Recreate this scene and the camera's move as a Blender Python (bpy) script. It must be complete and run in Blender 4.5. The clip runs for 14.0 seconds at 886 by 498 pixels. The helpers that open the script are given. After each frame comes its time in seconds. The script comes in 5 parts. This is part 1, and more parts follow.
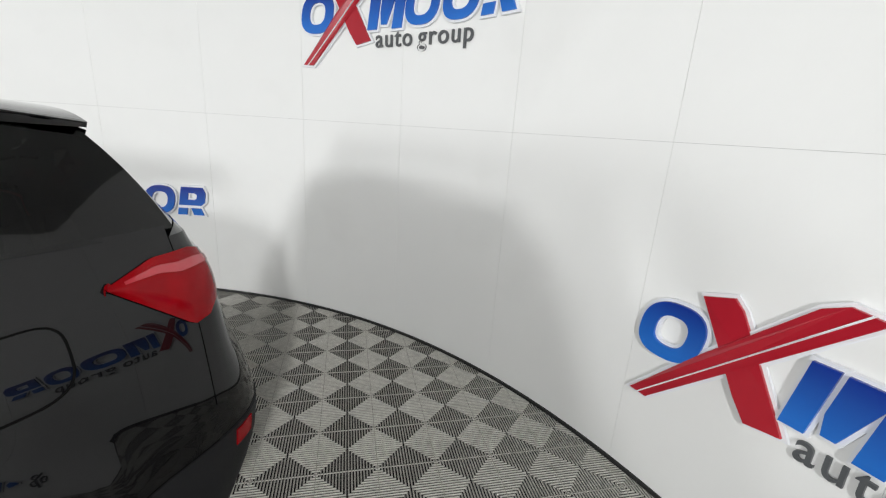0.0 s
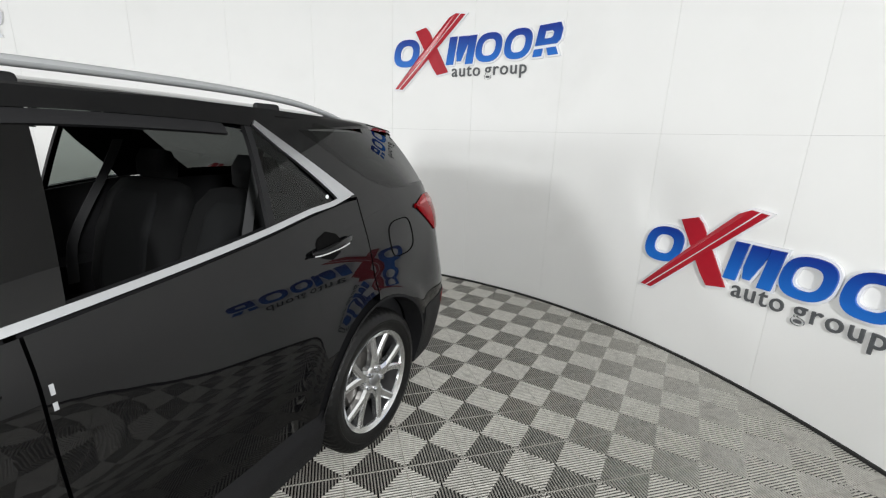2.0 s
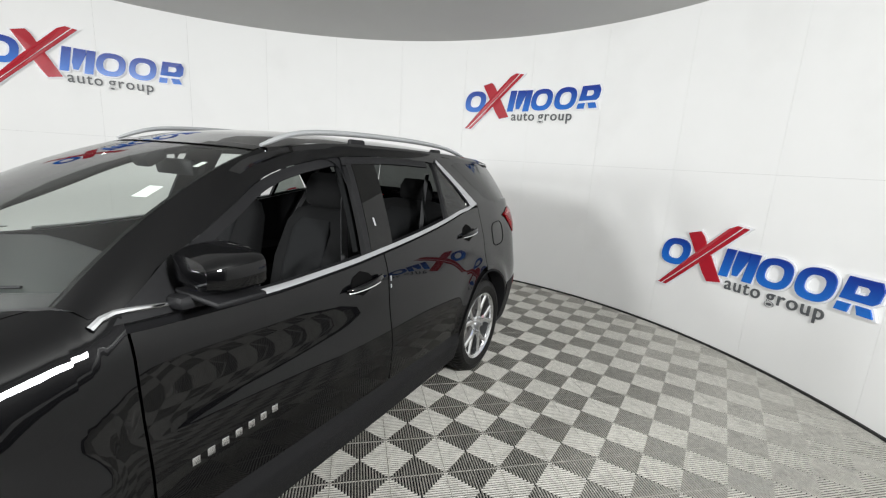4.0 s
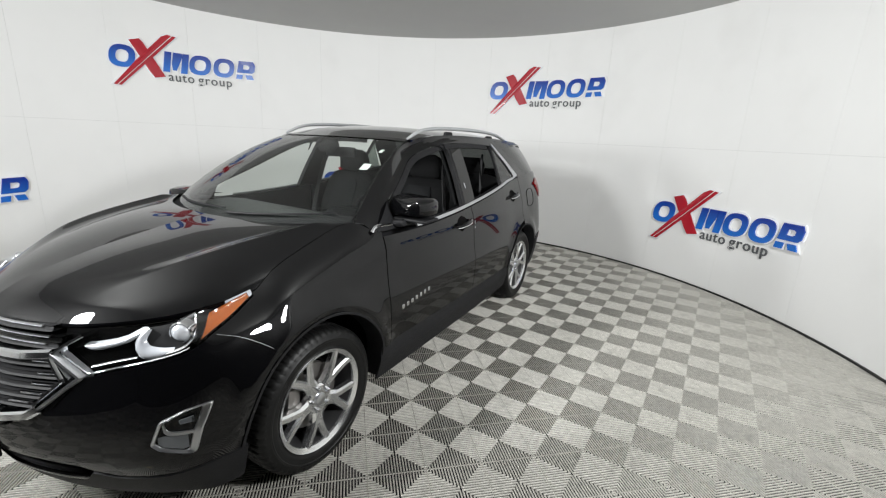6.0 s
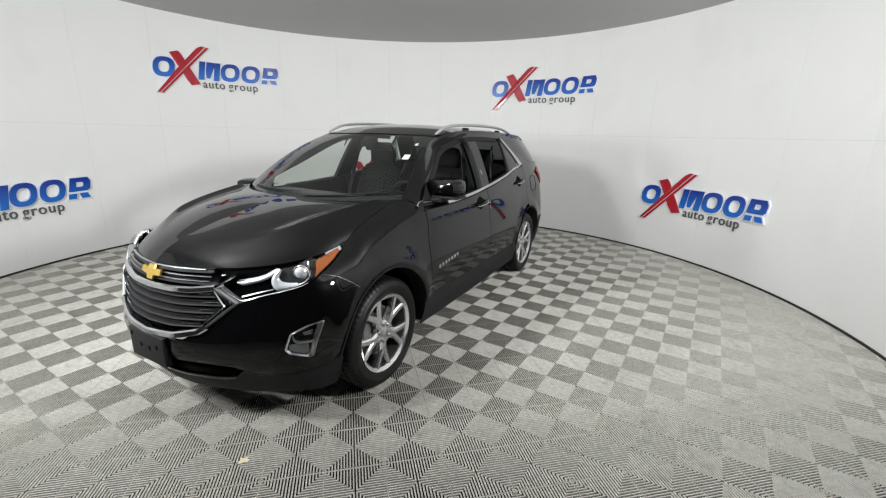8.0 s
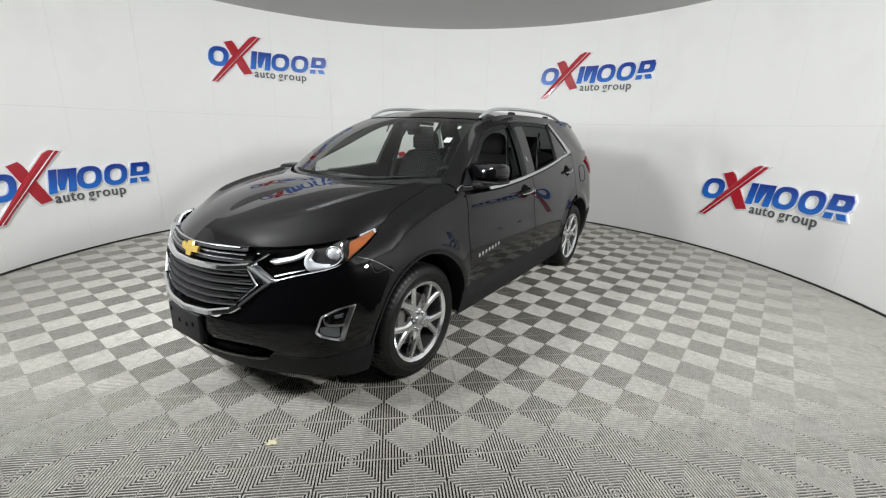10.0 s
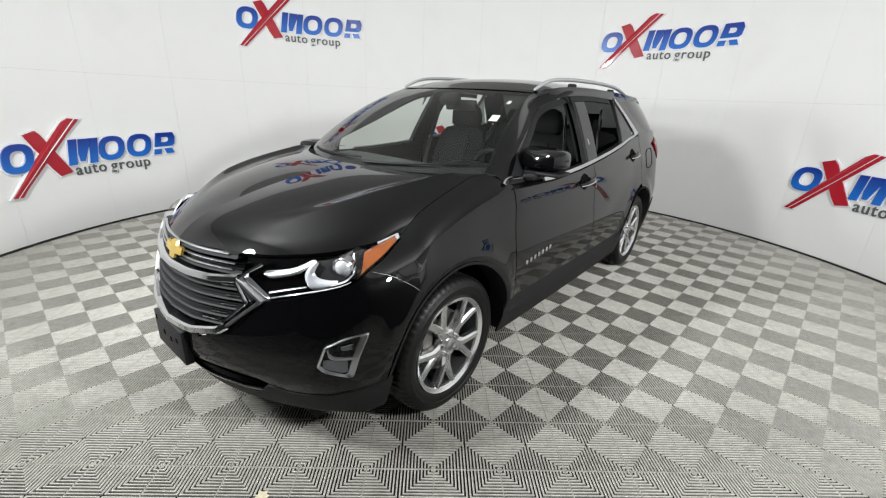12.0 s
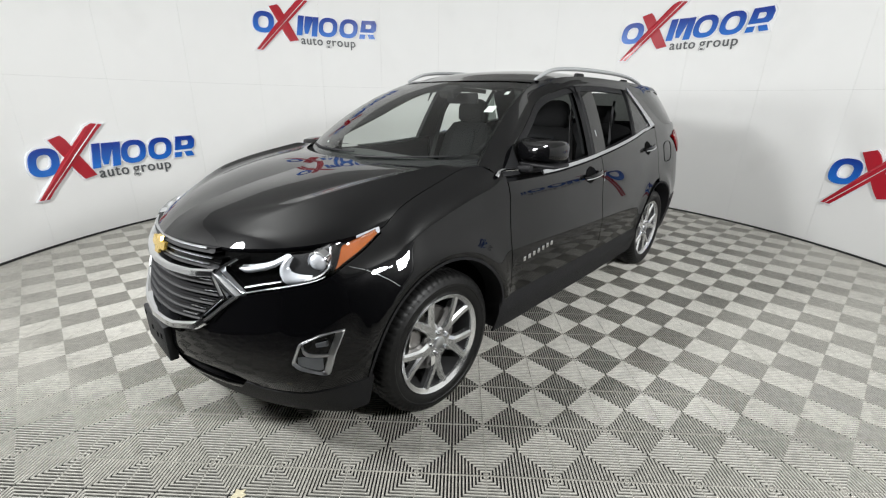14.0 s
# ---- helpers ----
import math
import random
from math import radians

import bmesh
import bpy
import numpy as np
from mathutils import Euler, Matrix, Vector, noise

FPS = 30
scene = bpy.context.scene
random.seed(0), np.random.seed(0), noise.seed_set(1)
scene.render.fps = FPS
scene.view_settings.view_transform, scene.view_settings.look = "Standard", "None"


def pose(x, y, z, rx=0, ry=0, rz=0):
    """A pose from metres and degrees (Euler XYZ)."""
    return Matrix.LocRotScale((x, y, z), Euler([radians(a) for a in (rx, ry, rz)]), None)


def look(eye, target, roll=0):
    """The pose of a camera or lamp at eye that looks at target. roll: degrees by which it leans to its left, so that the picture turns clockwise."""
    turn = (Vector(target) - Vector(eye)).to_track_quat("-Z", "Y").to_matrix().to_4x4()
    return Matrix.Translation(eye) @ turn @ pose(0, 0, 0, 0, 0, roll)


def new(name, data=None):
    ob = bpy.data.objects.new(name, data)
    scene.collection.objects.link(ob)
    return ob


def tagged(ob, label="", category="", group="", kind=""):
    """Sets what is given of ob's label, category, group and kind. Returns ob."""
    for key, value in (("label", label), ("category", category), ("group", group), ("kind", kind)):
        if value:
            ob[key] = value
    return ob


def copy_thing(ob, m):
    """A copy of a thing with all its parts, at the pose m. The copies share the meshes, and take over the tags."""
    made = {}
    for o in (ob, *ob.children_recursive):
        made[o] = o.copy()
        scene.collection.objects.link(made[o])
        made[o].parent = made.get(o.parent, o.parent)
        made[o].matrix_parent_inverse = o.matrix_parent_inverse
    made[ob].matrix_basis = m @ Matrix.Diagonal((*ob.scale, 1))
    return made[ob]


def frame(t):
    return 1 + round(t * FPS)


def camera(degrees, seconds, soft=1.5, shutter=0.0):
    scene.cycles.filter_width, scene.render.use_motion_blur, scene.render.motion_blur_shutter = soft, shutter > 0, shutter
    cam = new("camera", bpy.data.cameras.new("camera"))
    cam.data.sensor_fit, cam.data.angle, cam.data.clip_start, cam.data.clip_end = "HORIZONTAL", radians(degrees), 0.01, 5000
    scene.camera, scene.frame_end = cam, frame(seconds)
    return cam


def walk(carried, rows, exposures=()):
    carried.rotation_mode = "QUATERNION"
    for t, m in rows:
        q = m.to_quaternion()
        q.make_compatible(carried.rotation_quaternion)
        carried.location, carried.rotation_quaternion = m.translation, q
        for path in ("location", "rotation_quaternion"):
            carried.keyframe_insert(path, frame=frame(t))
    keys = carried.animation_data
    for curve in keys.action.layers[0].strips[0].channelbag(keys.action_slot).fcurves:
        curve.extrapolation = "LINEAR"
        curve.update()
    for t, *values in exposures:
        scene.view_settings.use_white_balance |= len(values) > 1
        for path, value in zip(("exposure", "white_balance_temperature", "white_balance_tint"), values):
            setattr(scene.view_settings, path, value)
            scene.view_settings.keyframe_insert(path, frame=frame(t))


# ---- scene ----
cam = camera(93.0, 14.0, soft=1.2)
PATH = [
    (0, (2.342, -0.4, 1.545), (2.787, 1.474, 1.004), 3.8),
    (0.5, (2.072, -0.635, 1.513), (2.65, 1.197, 0.96), 2.8),
    (1, (1.912, -1.025, 1.483), (2.528, 0.801, 0.945), 2.6),
    (1.5, (1.704, -1.277, 1.487), (2.289, 0.56, 0.954), 2.2),
    (2, (1.356, -1.492, 1.482), (1.859, 0.375, 0.97), 2.0),
    (2.5, (1.179, -1.759, 1.519), (1.644, 0.133, 1.068), 3.0),
    (3, (1.029, -2.05, 1.524), (1.447, -0.137, 1.117), 3.7),
    (3.2, (0.949, -2.132, 1.519), (1.35, -0.214, 1.117), 3.6),
    (5.3, (0.128, -3.147, 1.53), (0.563, -1.251, 1.064), 3.3),
    (5.5, (0.057, -3.245, 1.54), (0.474, -1.348, 1.061), 3.1),
    (6, (-0.09, -3.499, 1.554), (0.33, -1.612, 1.041), 2.7),
    (6.5, (-0.119, -3.804, 1.524), (0.305, -1.922, 0.995), 2.5),
    (7, (-0.172, -4.005, 1.525), (0.243, -2.12, 1.002), 1.7),
    (7.5, (-0.317, -4.063, 1.535), (0.104, -2.178, 1.013), 1.3),
    (8, (-0.437, -4.098, 1.537), (-0.005, -2.218, 1.009), 1.3),
    (8.2, (-0.457, -4.11, 1.541), (-0.03, -2.228, 1.017), 0.9),
    (10.3, (-0.389, -3.918, 1.446), (-0.2, -2.011, 0.875), 2.1),
    (10.5, (-0.42, -3.843, 1.492), (-0.256, -1.944, 0.888), 2.6),
    (11, (-0.449, -3.636, 1.478), (-0.283, -1.751, 0.831), 3.9),
    (11.5, (-0.421, -3.526, 1.476), (-0.297, -1.647, 0.803), 3.8),
    (12, (-0.359, -3.467, 1.471), (-0.293, -1.588, 0.791), 2.4),
    (12.5, (-0.339, -3.449, 1.462), (-0.306, -1.564, 0.794), 0.8),
    (13, (-0.298, -3.435, 1.454), (-0.314, -1.547, 0.795), -0.4),
    (13.5, (-0.228, -3.419, 1.425), (-0.285, -1.534, 0.761), 0.0),
    (14, (-0.176, -3.407, 1.421), (-0.241, -1.525, 0.746), 0.9),
]
walk(cam, [(t, look(eye, target, roll)) for t, eye, target, roll in PATH],
     [(0, 0.16), (3.2, 0.2), (6.0, 0.06), (8.0, -0.06), (10.5, 0.02), (11.5, 0.1), (14.0, 0.14)])

# ---- world and lights ----
ROOM_R, ROOM_H, ROOM_X, ROOM_Y = 3.995, 3.04, -0.125, -0.205
world = bpy.data.worlds.new("world")
scene.world = world
world.use_nodes = True
world.node_tree.nodes["Background"].inputs[0].default_value = (1.0, 1.0, 1.0, 1)
world.node_tree.nodes["Background"].inputs[1].default_value = 0.15


def area_lamp(name, eye, target, sx, sy, watts, colour=(1, 0.97, 0.93)):
    data = bpy.data.lights.new(name, "AREA")
    data.shape, data.size, data.size_y, data.energy, data.color = "ELLIPSE", sx, sy, watts, colour
    ob = new(name, data)
    ob.matrix_world = look(eye, target)
    return ob


for x, y, z, watts in ((2.15, -3.45, 2.30, 135), (-2.96, -2.04, 1.80, 80), (-2.56, -2.51, 2.50, 112)):
    area_lamp("booth_lamp", (x, y, z), (0.4, 0.6, 1.3), 0.30, 0.50, watts, (0.985, 1.0, 1.0))

# ---- materials ----


def material(name, colour, rough=0.5, metal=0.0, coat=0.0, var=0.0, scale=8.0, bump=0.0, bump_scale=200.0, stain=0.0, stain_colour=(0.1, 0.09, 0.08), specular=0.5, random_tint=0.0, coat_ior=1.5, world_space=False):
    m = bpy.data.materials.new(name)
    m.use_nodes = True
    nt = m.node_tree
    b = nt.nodes["Principled BSDF"]
    b.inputs["Roughness"].default_value, b.inputs["Metallic"].default_value = rough, metal
    b.inputs["Coat Weight"].default_value, b.inputs["Coat Roughness"].default_value = coat, 0.012
    b.inputs["Specular IOR Level"].default_value, b.inputs["Coat IOR"].default_value = specular, coat_ior
    b.inputs["Base Color"].default_value = (*colour, 1)
    place = nt.nodes.new("ShaderNodeNewGeometry").outputs["Position"] if world_space else nt.nodes.new("ShaderNodeTexCoord").outputs["Object"]
    out = None

    def noise_node(s, detail=4.0):
        n = nt.nodes.new("ShaderNodeTexNoise")
        n.inputs["Scale"].default_value, n.inputs["Detail"].default_value = s, detail
        nt.links.new(place, n.inputs["Vector"])
        return n.outputs["Fac"]

    def mixed(fac, a, c):
        x = nt.nodes.new("ShaderNodeMix")
        x.data_type = "RGBA"
        nt.links.new(fac, x.inputs["Factor"])
        for sock, v in ((x.inputs[6], a), (x.inputs[7], c)):
            if isinstance(v, tuple):
                sock.default_value = (*v, 1)
            else:
                nt.links.new(v, sock)
        return x.outputs[2]

    if var:
        dark = tuple(c * (1 - var) for c in colour)
        light = tuple(min(1, c * (1 + var)) for c in colour)
        out = mixed(noise_node(scale), dark, light)
    if random_tint:
        info = nt.nodes.new("ShaderNodeObjectInfo")
        mul = nt.nodes.new("ShaderNodeMath")
        mul.operation = "MULTIPLY"
        mul.inputs[1].default_value = random_tint
        nt.links.new(info.outputs["Random"], mul.inputs[0])
        out = mixed(mul.outputs[0], out or colour, tuple(c * 0.5 for c in colour))
    if stain:
        ramp = nt.nodes.new("ShaderNodeMapRange")
        ramp.inputs["From Min"].default_value, ramp.inputs["From Max"].default_value = 0.56, 0.74
        ramp.inputs["To Max"].default_value = stain
        nt.links.new(noise_node(scale * 0.35, 8.0), ramp.inputs["Value"])
        out = mixed(ramp.outputs[0], out or colour, stain_colour)
    if out:
        nt.links.new(out, b.inputs["Base Color"])
    if bump:
        bp = nt.nodes.new("ShaderNodeBump")
        bp.inputs["Strength"].default_value, bp.inputs["Distance"].default_value = bump, 0.002
        nt.links.new(noise_node(bump_scale, 3.0), bp.inputs["Height"])
        nt.links.new(bp.outputs[0], b.inputs["Normal"])
    return m


def glass_material(name, tint, gloss=0.03):
    m = bpy.data.materials.new(name)
    m.use_nodes = True
    nt = m.node_tree
    nt.nodes.remove(nt.nodes["Principled BSDF"])
    tr, gl = nt.nodes.new("ShaderNodeBsdfTransparent"), nt.nodes.new("ShaderNodeBsdfGlossy")
    tr.inputs[0].default_value = (*tint, 1)
    gl.inputs["Roughness"].default_value = gloss
    lw, mx = nt.nodes.new("ShaderNodeLayerWeight"), nt.nodes.new("ShaderNodeMixShader")
    lw.inputs["Blend"].default_value = 0.5
    pw, ad = nt.nodes.new("ShaderNodeMath"), nt.nodes.new("ShaderNodeMath")
    pw.operation, ad.operation = "POWER", "MULTIPLY_ADD"
    pw.inputs[1].default_value = 4.0
    ad.inputs[1].default_value, ad.inputs[2].default_value = 0.85, 0.04
    nt.links.new(lw.outputs["Facing"], pw.inputs[0])
    nt.links.new(pw.outputs[0], ad.inputs[0])
    nt.links.new(ad.outputs[0], mx.inputs[0])
    nt.links.new(tr.outputs[0], mx.inputs[1])
    nt.links.new(gl.outputs[0], mx.inputs[2])
    nt.links.new(mx.outputs[0], nt.nodes["Material Output"].inputs["Surface"])
    return m


WALL = material("wall_paint", (0.82, 0.82, 0.81), 0.55, var=0.02, scale=3, bump=0.15, bump_scale=60, stain=0.16, stain_colour=(0.55, 0.54, 0.52), world_space=True)
HALL = material("dark_passage_paint", (0.022, 0.022, 0.023), 0.8, var=0.15, scale=3)
CEILING = material("ceiling_paint", (0.46, 0.46, 0.45), 0.8, var=0.04, scale=2)
RIB = material("tile_plastic", (0.60, 0.585, 0.54), 0.4, var=0.40, scale=34, stain=0.5, stain_colour=(0.22, 0.21, 0.19), random_tint=0.14, world_space=True)
# Tops trodden, and darkened further: the light's contrast with flanks is in the colour
RIB_TOP = material("trodden_and_dimmed_tile_plastic", (0.275, 0.265, 0.236), 0.45, var=0.45, scale=45, stain=0.6, stain_colour=(0.12, 0.115, 0.10), random_tint=0.14, world_space=True)
UNDER = material("subfloor", (0.012, 0.012, 0.012), 0.9, var=0.2)
RUBBER_TRIM = material("black_trim", (0.012, 0.012, 0.012), 0.6, var=0.2, scale=20)
BLUE = material("blue_acrylic", (0.012, 0.075, 0.42), 0.25, coat=0.3, var=0.25, scale=2.5)


def height_blend(m, low, high, z0, z1):
    """A colour blend up the height of a thing, from low to high."""
    nt = m.node_tree
    place, sep = nt.nodes.new("ShaderNodeTexCoord"), nt.nodes.new("ShaderNodeSeparateXYZ")
    span, mix = nt.nodes.new("ShaderNodeMapRange"), nt.nodes.new("ShaderNodeMix")
    span.inputs["From Min"].default_value, span.inputs["From Max"].default_value = z0, z1
    mix.data_type = "RGBA"
    mix.inputs[6].default_value, mix.inputs[7].default_value = (*low, 1), (*high, 1)
    nt.links.new(place.outputs["Object"], sep.inputs[0])
    nt.links.new(sep.outputs["Z"], span.inputs["Value"])
    nt.links.new(span.outputs[0], mix.inputs["Factor"])
    nt.links.new(mix.outputs[2], nt.nodes["Principled BSDF"].inputs["Base Color"])


height_blend(BLUE, (0.014, 0.145, 0.56), (0.008, 0.036, 0.28), 0.25, 0.46)
RED = material("red_acrylic", (0.40, 0.012, 0.025), 0.25, coat=0.3, var=0.2, scale=3)
LETTER_GREY = material("grey_acrylic", (0.085, 0.09, 0.095), 0.4, var=0.1)
BACKER = material("white_acrylic", (0.80, 0.81, 0.84), 0.35, var=0.02)
PAINT = material("black_paint", (0.0018, 0.0018, 0.0022), 0.35, coat=1.0, var=0.15, scale=400, specular=0.02, coat_ior=1.42)
PIANO = material("gloss_black", (0.002, 0.002, 0.002), 0.3, coat=1.0, var=0.1, specular=0.02, coat_ior=1.40)
CLAD = material("black_plastic", (0.010, 0.010, 0.011), 0.55, specular=0.2, var=0.15, scale=30, bump=0.3, bump_scale=900)
CHROME = material("chrome", (0.80, 0.81, 0.83), 0.10, metal=1.0, var=0.03)
SATIN = material("satin_aluminium", (0.55, 0.56, 0.58), 0.28, metal=1.0, var=0.05)
RAIL = material("silver_anodised", (0.42, 0.43, 0.44), 0.38, metal=0.35, var=0.05, scale=30)
ALLOY = material("silver_alloy", (0.86, 0.87, 0.88), 0.17, metal=0.95, coat=0.4, var=0.04, scale=20)
TYRE = material("tyre_rubber", (0.0045, 0.0045, 0.0045), 0.45, specular=0.3, var=0.25, scale=40, bump=0.3, bump_scale=300)
# Near-black for linings, and for recesses whose shade is put into the colour
LINER_SHADE = material("black_liner_and_shade", (0.004, 0.004, 0.004), 0.9, specular=0.04)
# Dark alloy: the wheel barrels' shade is in its colour; also the smoky lamp reflector
BARREL = material("shaded_alloy", (0.07, 0.07, 0.072), 0.4, metal=0.7, var=0.1, scale=20)
BELT_WEB = material("seat_belt_webbing", (0.05, 0.05, 0.052), 0.7, var=0.1, scale=60)
STEEL = material("brake_steel", (0.20, 0.19, 0.18), 0.45, metal=0.8, var=0.15, scale=30)
SEAT = material("charcoal_fabric", (0.006, 0.0062, 0.0065), 0.9, specular=0.15, var=0.2, scale=60, bump=0.5, bump_scale=500)
SEAT_MID = material("grey_fabric", (0.0085, 0.009, 0.0095), 0.9, specular=0.15, var=0.2, scale=60, bump=0.5, bump_scale=500)
TRIM_IN = material("black_interior", (0.010, 0.010, 0.011), 0.6, specular=0.15, var=0.2, scale=20, bump=0.3, bump_scale=600)
DASH = material("soft_dash_plastic", (0.055, 0.057, 0.057), 0.5, specular=0.3, var=0.2, scale=20, bump=0.3, bump_scale=600)
HEADLINER = material("headliner", (0.05, 0.05, 0.05), 0.9, var=0.05, bump=0.3, bump_scale=500)
GLASS = glass_material("clear_glass", (0.78, 0.84, 0.80))
TINT = glass_material("tinted_glass", (0.26, 0.29, 0.27))
PRIVACY = glass_material("privacy_glass", (0.07, 0.075, 0.072))
LENS = glass_material("lamp_lens", (0.95, 0.96, 0.97))
RED_LENS = material("red_lens", (0.21, 0.0006, 0.003), 0.12, coat=0.4, var=0.35, scale=14, specular=0.1, coat_ior=1.3)
PINK_LENS = material("pink_lens", (0.36, 0.02, 0.03), 0.1, coat=0.8, var=0.1, scale=30)
AMBER = material("amber_lens", (0.27, 0.062, 0.003), 0.15, coat=1.0, var=0.45, scale=24)
WHITE_LAMP = material("white_reflector", (0.66, 0.68, 0.72), 0.22, metal=0.4, coat=1.0, var=0.12, scale=60)
GOLD = material("gold_badge", (0.80, 0.55, 0.12), 0.25, metal=0.9, coat=0.5, var=0.1, scale=80)
PAPER = material("paper", (0.75, 0.77, 0.75), 0.7, var=0.04)
LEAF = material("masking_scrap", (0.44, 0.40, 0.28), 0.8, var=0.2, scale=60)

# ---- mesh helpers ----


def part(name, bm, mat, parent=None, label="", smooth=True, sharp=35):
    bmesh.ops.remove_doubles(bm, verts=bm.verts, dist=0.00005)
    me = bpy.data.meshes.new(name)
    bm.to_mesh(me)
    bm.free()
    me.materials.append(mat)
    if smooth:
        me.polygons.foreach_set("use_smooth", [True] * len(me.polygons))
        me.set_sharp_from_angle(angle=radians(sharp))
    ob = new(name, me)
    if parent:
        ob.parent = parent
    return tagged(ob, label)


def spline(tab):
    """A smooth curve through the (x, y) pairs of tab, x rising."""
    xs, ys = np.array([p[0] for p in tab], float), np.array([p[1] for p in tab], float)
    d = np.diff(ys) / np.diff(xs)
    m = np.concatenate(([d[0]], np.where(d[:-1] * d[1:] > 0, 2 * d[:-1] * d[1:] / (d[:-1] + d[1:] + 1e-12), 0), [d[-1]]))

    def f(x):
        x = min(max(x, xs[0]), xs[-1])
        i = min(max(int(np.searchsorted(xs, x)) - 1, 0), len(xs) - 2)
        h = xs[i + 1] - xs[i]
        t = (x - xs[i]) / h
        return float((2 * t**3 - 3 * t**2 + 1) * ys[i] + (t**3 - 2 * t**2 + t) * h * m[i] + (3 * t**2 - 2 * t**3) * ys[i + 1] + (t**3 - t**2) * h * m[i + 1])

    return f


def smooth_line(pts, n):
    """n + 1 points evenly along a Catmull-Rom curve through pts."""
    p = [Vector(q) for q in pts]
    p = [2 * p[0] - p[1], *p, 2 * p[-1] - p[-2]]
    out = []
    for i in range(1, len(p) - 2):
        for k in range(16):
            t = k / 16
            out.append(0.5 * ((2 * p[i]) + (p[i + 1] - p[i - 1]) * t + (2 * p[i - 1] - 5 * p[i] + 4 * p[i + 1] - p[i + 2]) * t * t + (3 * p[i] - p[i - 1] - 3 * p[i + 1] + p[i + 2]) * t**3))
    out.append(p[-2])
    return along(out, n)


def along(pts, n):
    """n + 1 points evenly along a polyline."""
    p = [Vector(q) for q in pts]
    d = np.concatenate(([0], np.cumsum([(b - a).length for a, b in zip(p, p[1:])])))
    out = []
    for s in np.linspace(0, d[-1], n + 1):
        i = min(max(int(np.searchsorted(d, s)) - 1, 0), len(p) - 2)
        out.append(p[i].lerp(p[i + 1], (s - d[i]) / max(d[i + 1] - d[i], 1e-9)))
    return out


def step(a, b, x):
    t = min(max((x - a) / (b - a), 0), 1)
    return t * t * (3 - 2 * t)


def sheet(rows, depth=0.0, flip=False, closed=False):
    """A bmesh over rows of points; depth folds its rim inwards by that much."""
    bm = bmesh.new()
    v = [[bm.verts.new(p) for p in r] for r in rows]
    n = len(rows[0])
    for a, b in zip(v, v[1:]):
        for k in range(n if closed else n - 1):
            q = (a[k], a[(k + 1) % n], b[(k + 1) % n], b[k])
            bm.faces.new(q[::-1] if flip else q)
    if depth:
        bm.normal_update()
        rim = [e for e in bm.edges if e.is_boundary]
        normals = {w: w.normal.copy() for e in rim for w in e.verts}
        new_verts = {w: bm.verts.new(w.co - nn * depth) for w, nn in normals.items()}
        for e in rim:
            loop = e.link_loops[0]
            a, b = loop.vert, loop.link_loop_next.vert
            bm.faces.new((b, a, new_verts[a], new_verts[b]))
    return bm


def mirror_y(rows):
    return [[Vector((p[0], -p[1], p[2])) for p in r] for r in rows]


def box(bm, sx, sy, sz, m=None, bevel=0.0, seg=2):
    r = bmesh.ops.create_cube(bm, size=1.0)
    bmesh.ops.scale(bm, vec=(sx, sy, sz), verts=r["verts"])
    vs = r["verts"]
    if bevel:
        ed = list({e for w in vs for e in w.link_edges})
        g = bmesh.ops.bevel(bm, geom=ed, offset=bevel, segments=seg, affect="EDGES", profile=0.5)
        vs = list({w for f in g["faces"] for w in f.verts} | {w for w in vs if w.is_valid})
    if m is not None:
        bmesh.ops.transform(bm, matrix=m, verts=vs)
    return vs


def tube(path, r, seg=10, flat=1.0, caps=True):
    """A bmesh tube along path; r may be a list; flat squashes it in z."""
    pts = [Vector(p) for p in path]
    bm, rings = bmesh.new(), []
    for i, p in enumerate(pts):
        d = (pts[min(i + 1, len(pts) - 1)] - pts[max(i - 1, 0)]).normalized()
        a = d.cross(Vector((0, 0, 1)))
        a = a.normalized() if a.length > 1e-4 else Vector((0, 1, 0))
        b = a.cross(d)
        rr = r[i] if isinstance(r, (list, tuple)) else r
        rings.append([bm.verts.new(p + rr * (math.cos(t) * a + flat * math.sin(t) * b)) for t in (2 * math.pi * k / seg for k in range(seg))])
    for u, w in zip(rings, rings[1:]):
        for k in range(seg):
            bm.faces.new((u[k], u[(k + 1) % seg], w[(k + 1) % seg], w[k]))
    if caps:
        bm.faces.new(rings[0][::-1])
        bm.faces.new(rings[-1])
    bmesh.ops.recalc_face_normals(bm, faces=bm.faces)
    return bm


def revolve(profile, seg, axis_m=None, wave=None):
    """Turn (r, y) pairs about the y axis."""
    bm, rings = bmesh.new(), []
    for k in range(seg):
        t = 2 * math.pi * k / seg
        rings.append([bm.verts.new((rr * math.cos(t), y, rr * math.sin(t))) for rr, y in ((wave(i, k, rr), y) if wave else (rr, y) for i, (rr, y) in enumerate(profile))])
    for k in range(seg):
        a, b = rings[k], rings[(k + 1) % seg]
        for i in range(len(profile) - 1):
            bm.faces.new((a[i], a[i + 1], b[i + 1], b[i]))
    bmesh.ops.recalc_face_normals(bm, faces=bm.faces)
    if axis_m is not None:
        bmesh.ops.transform(bm, matrix=axis_m, verts=bm.verts)
    return bm


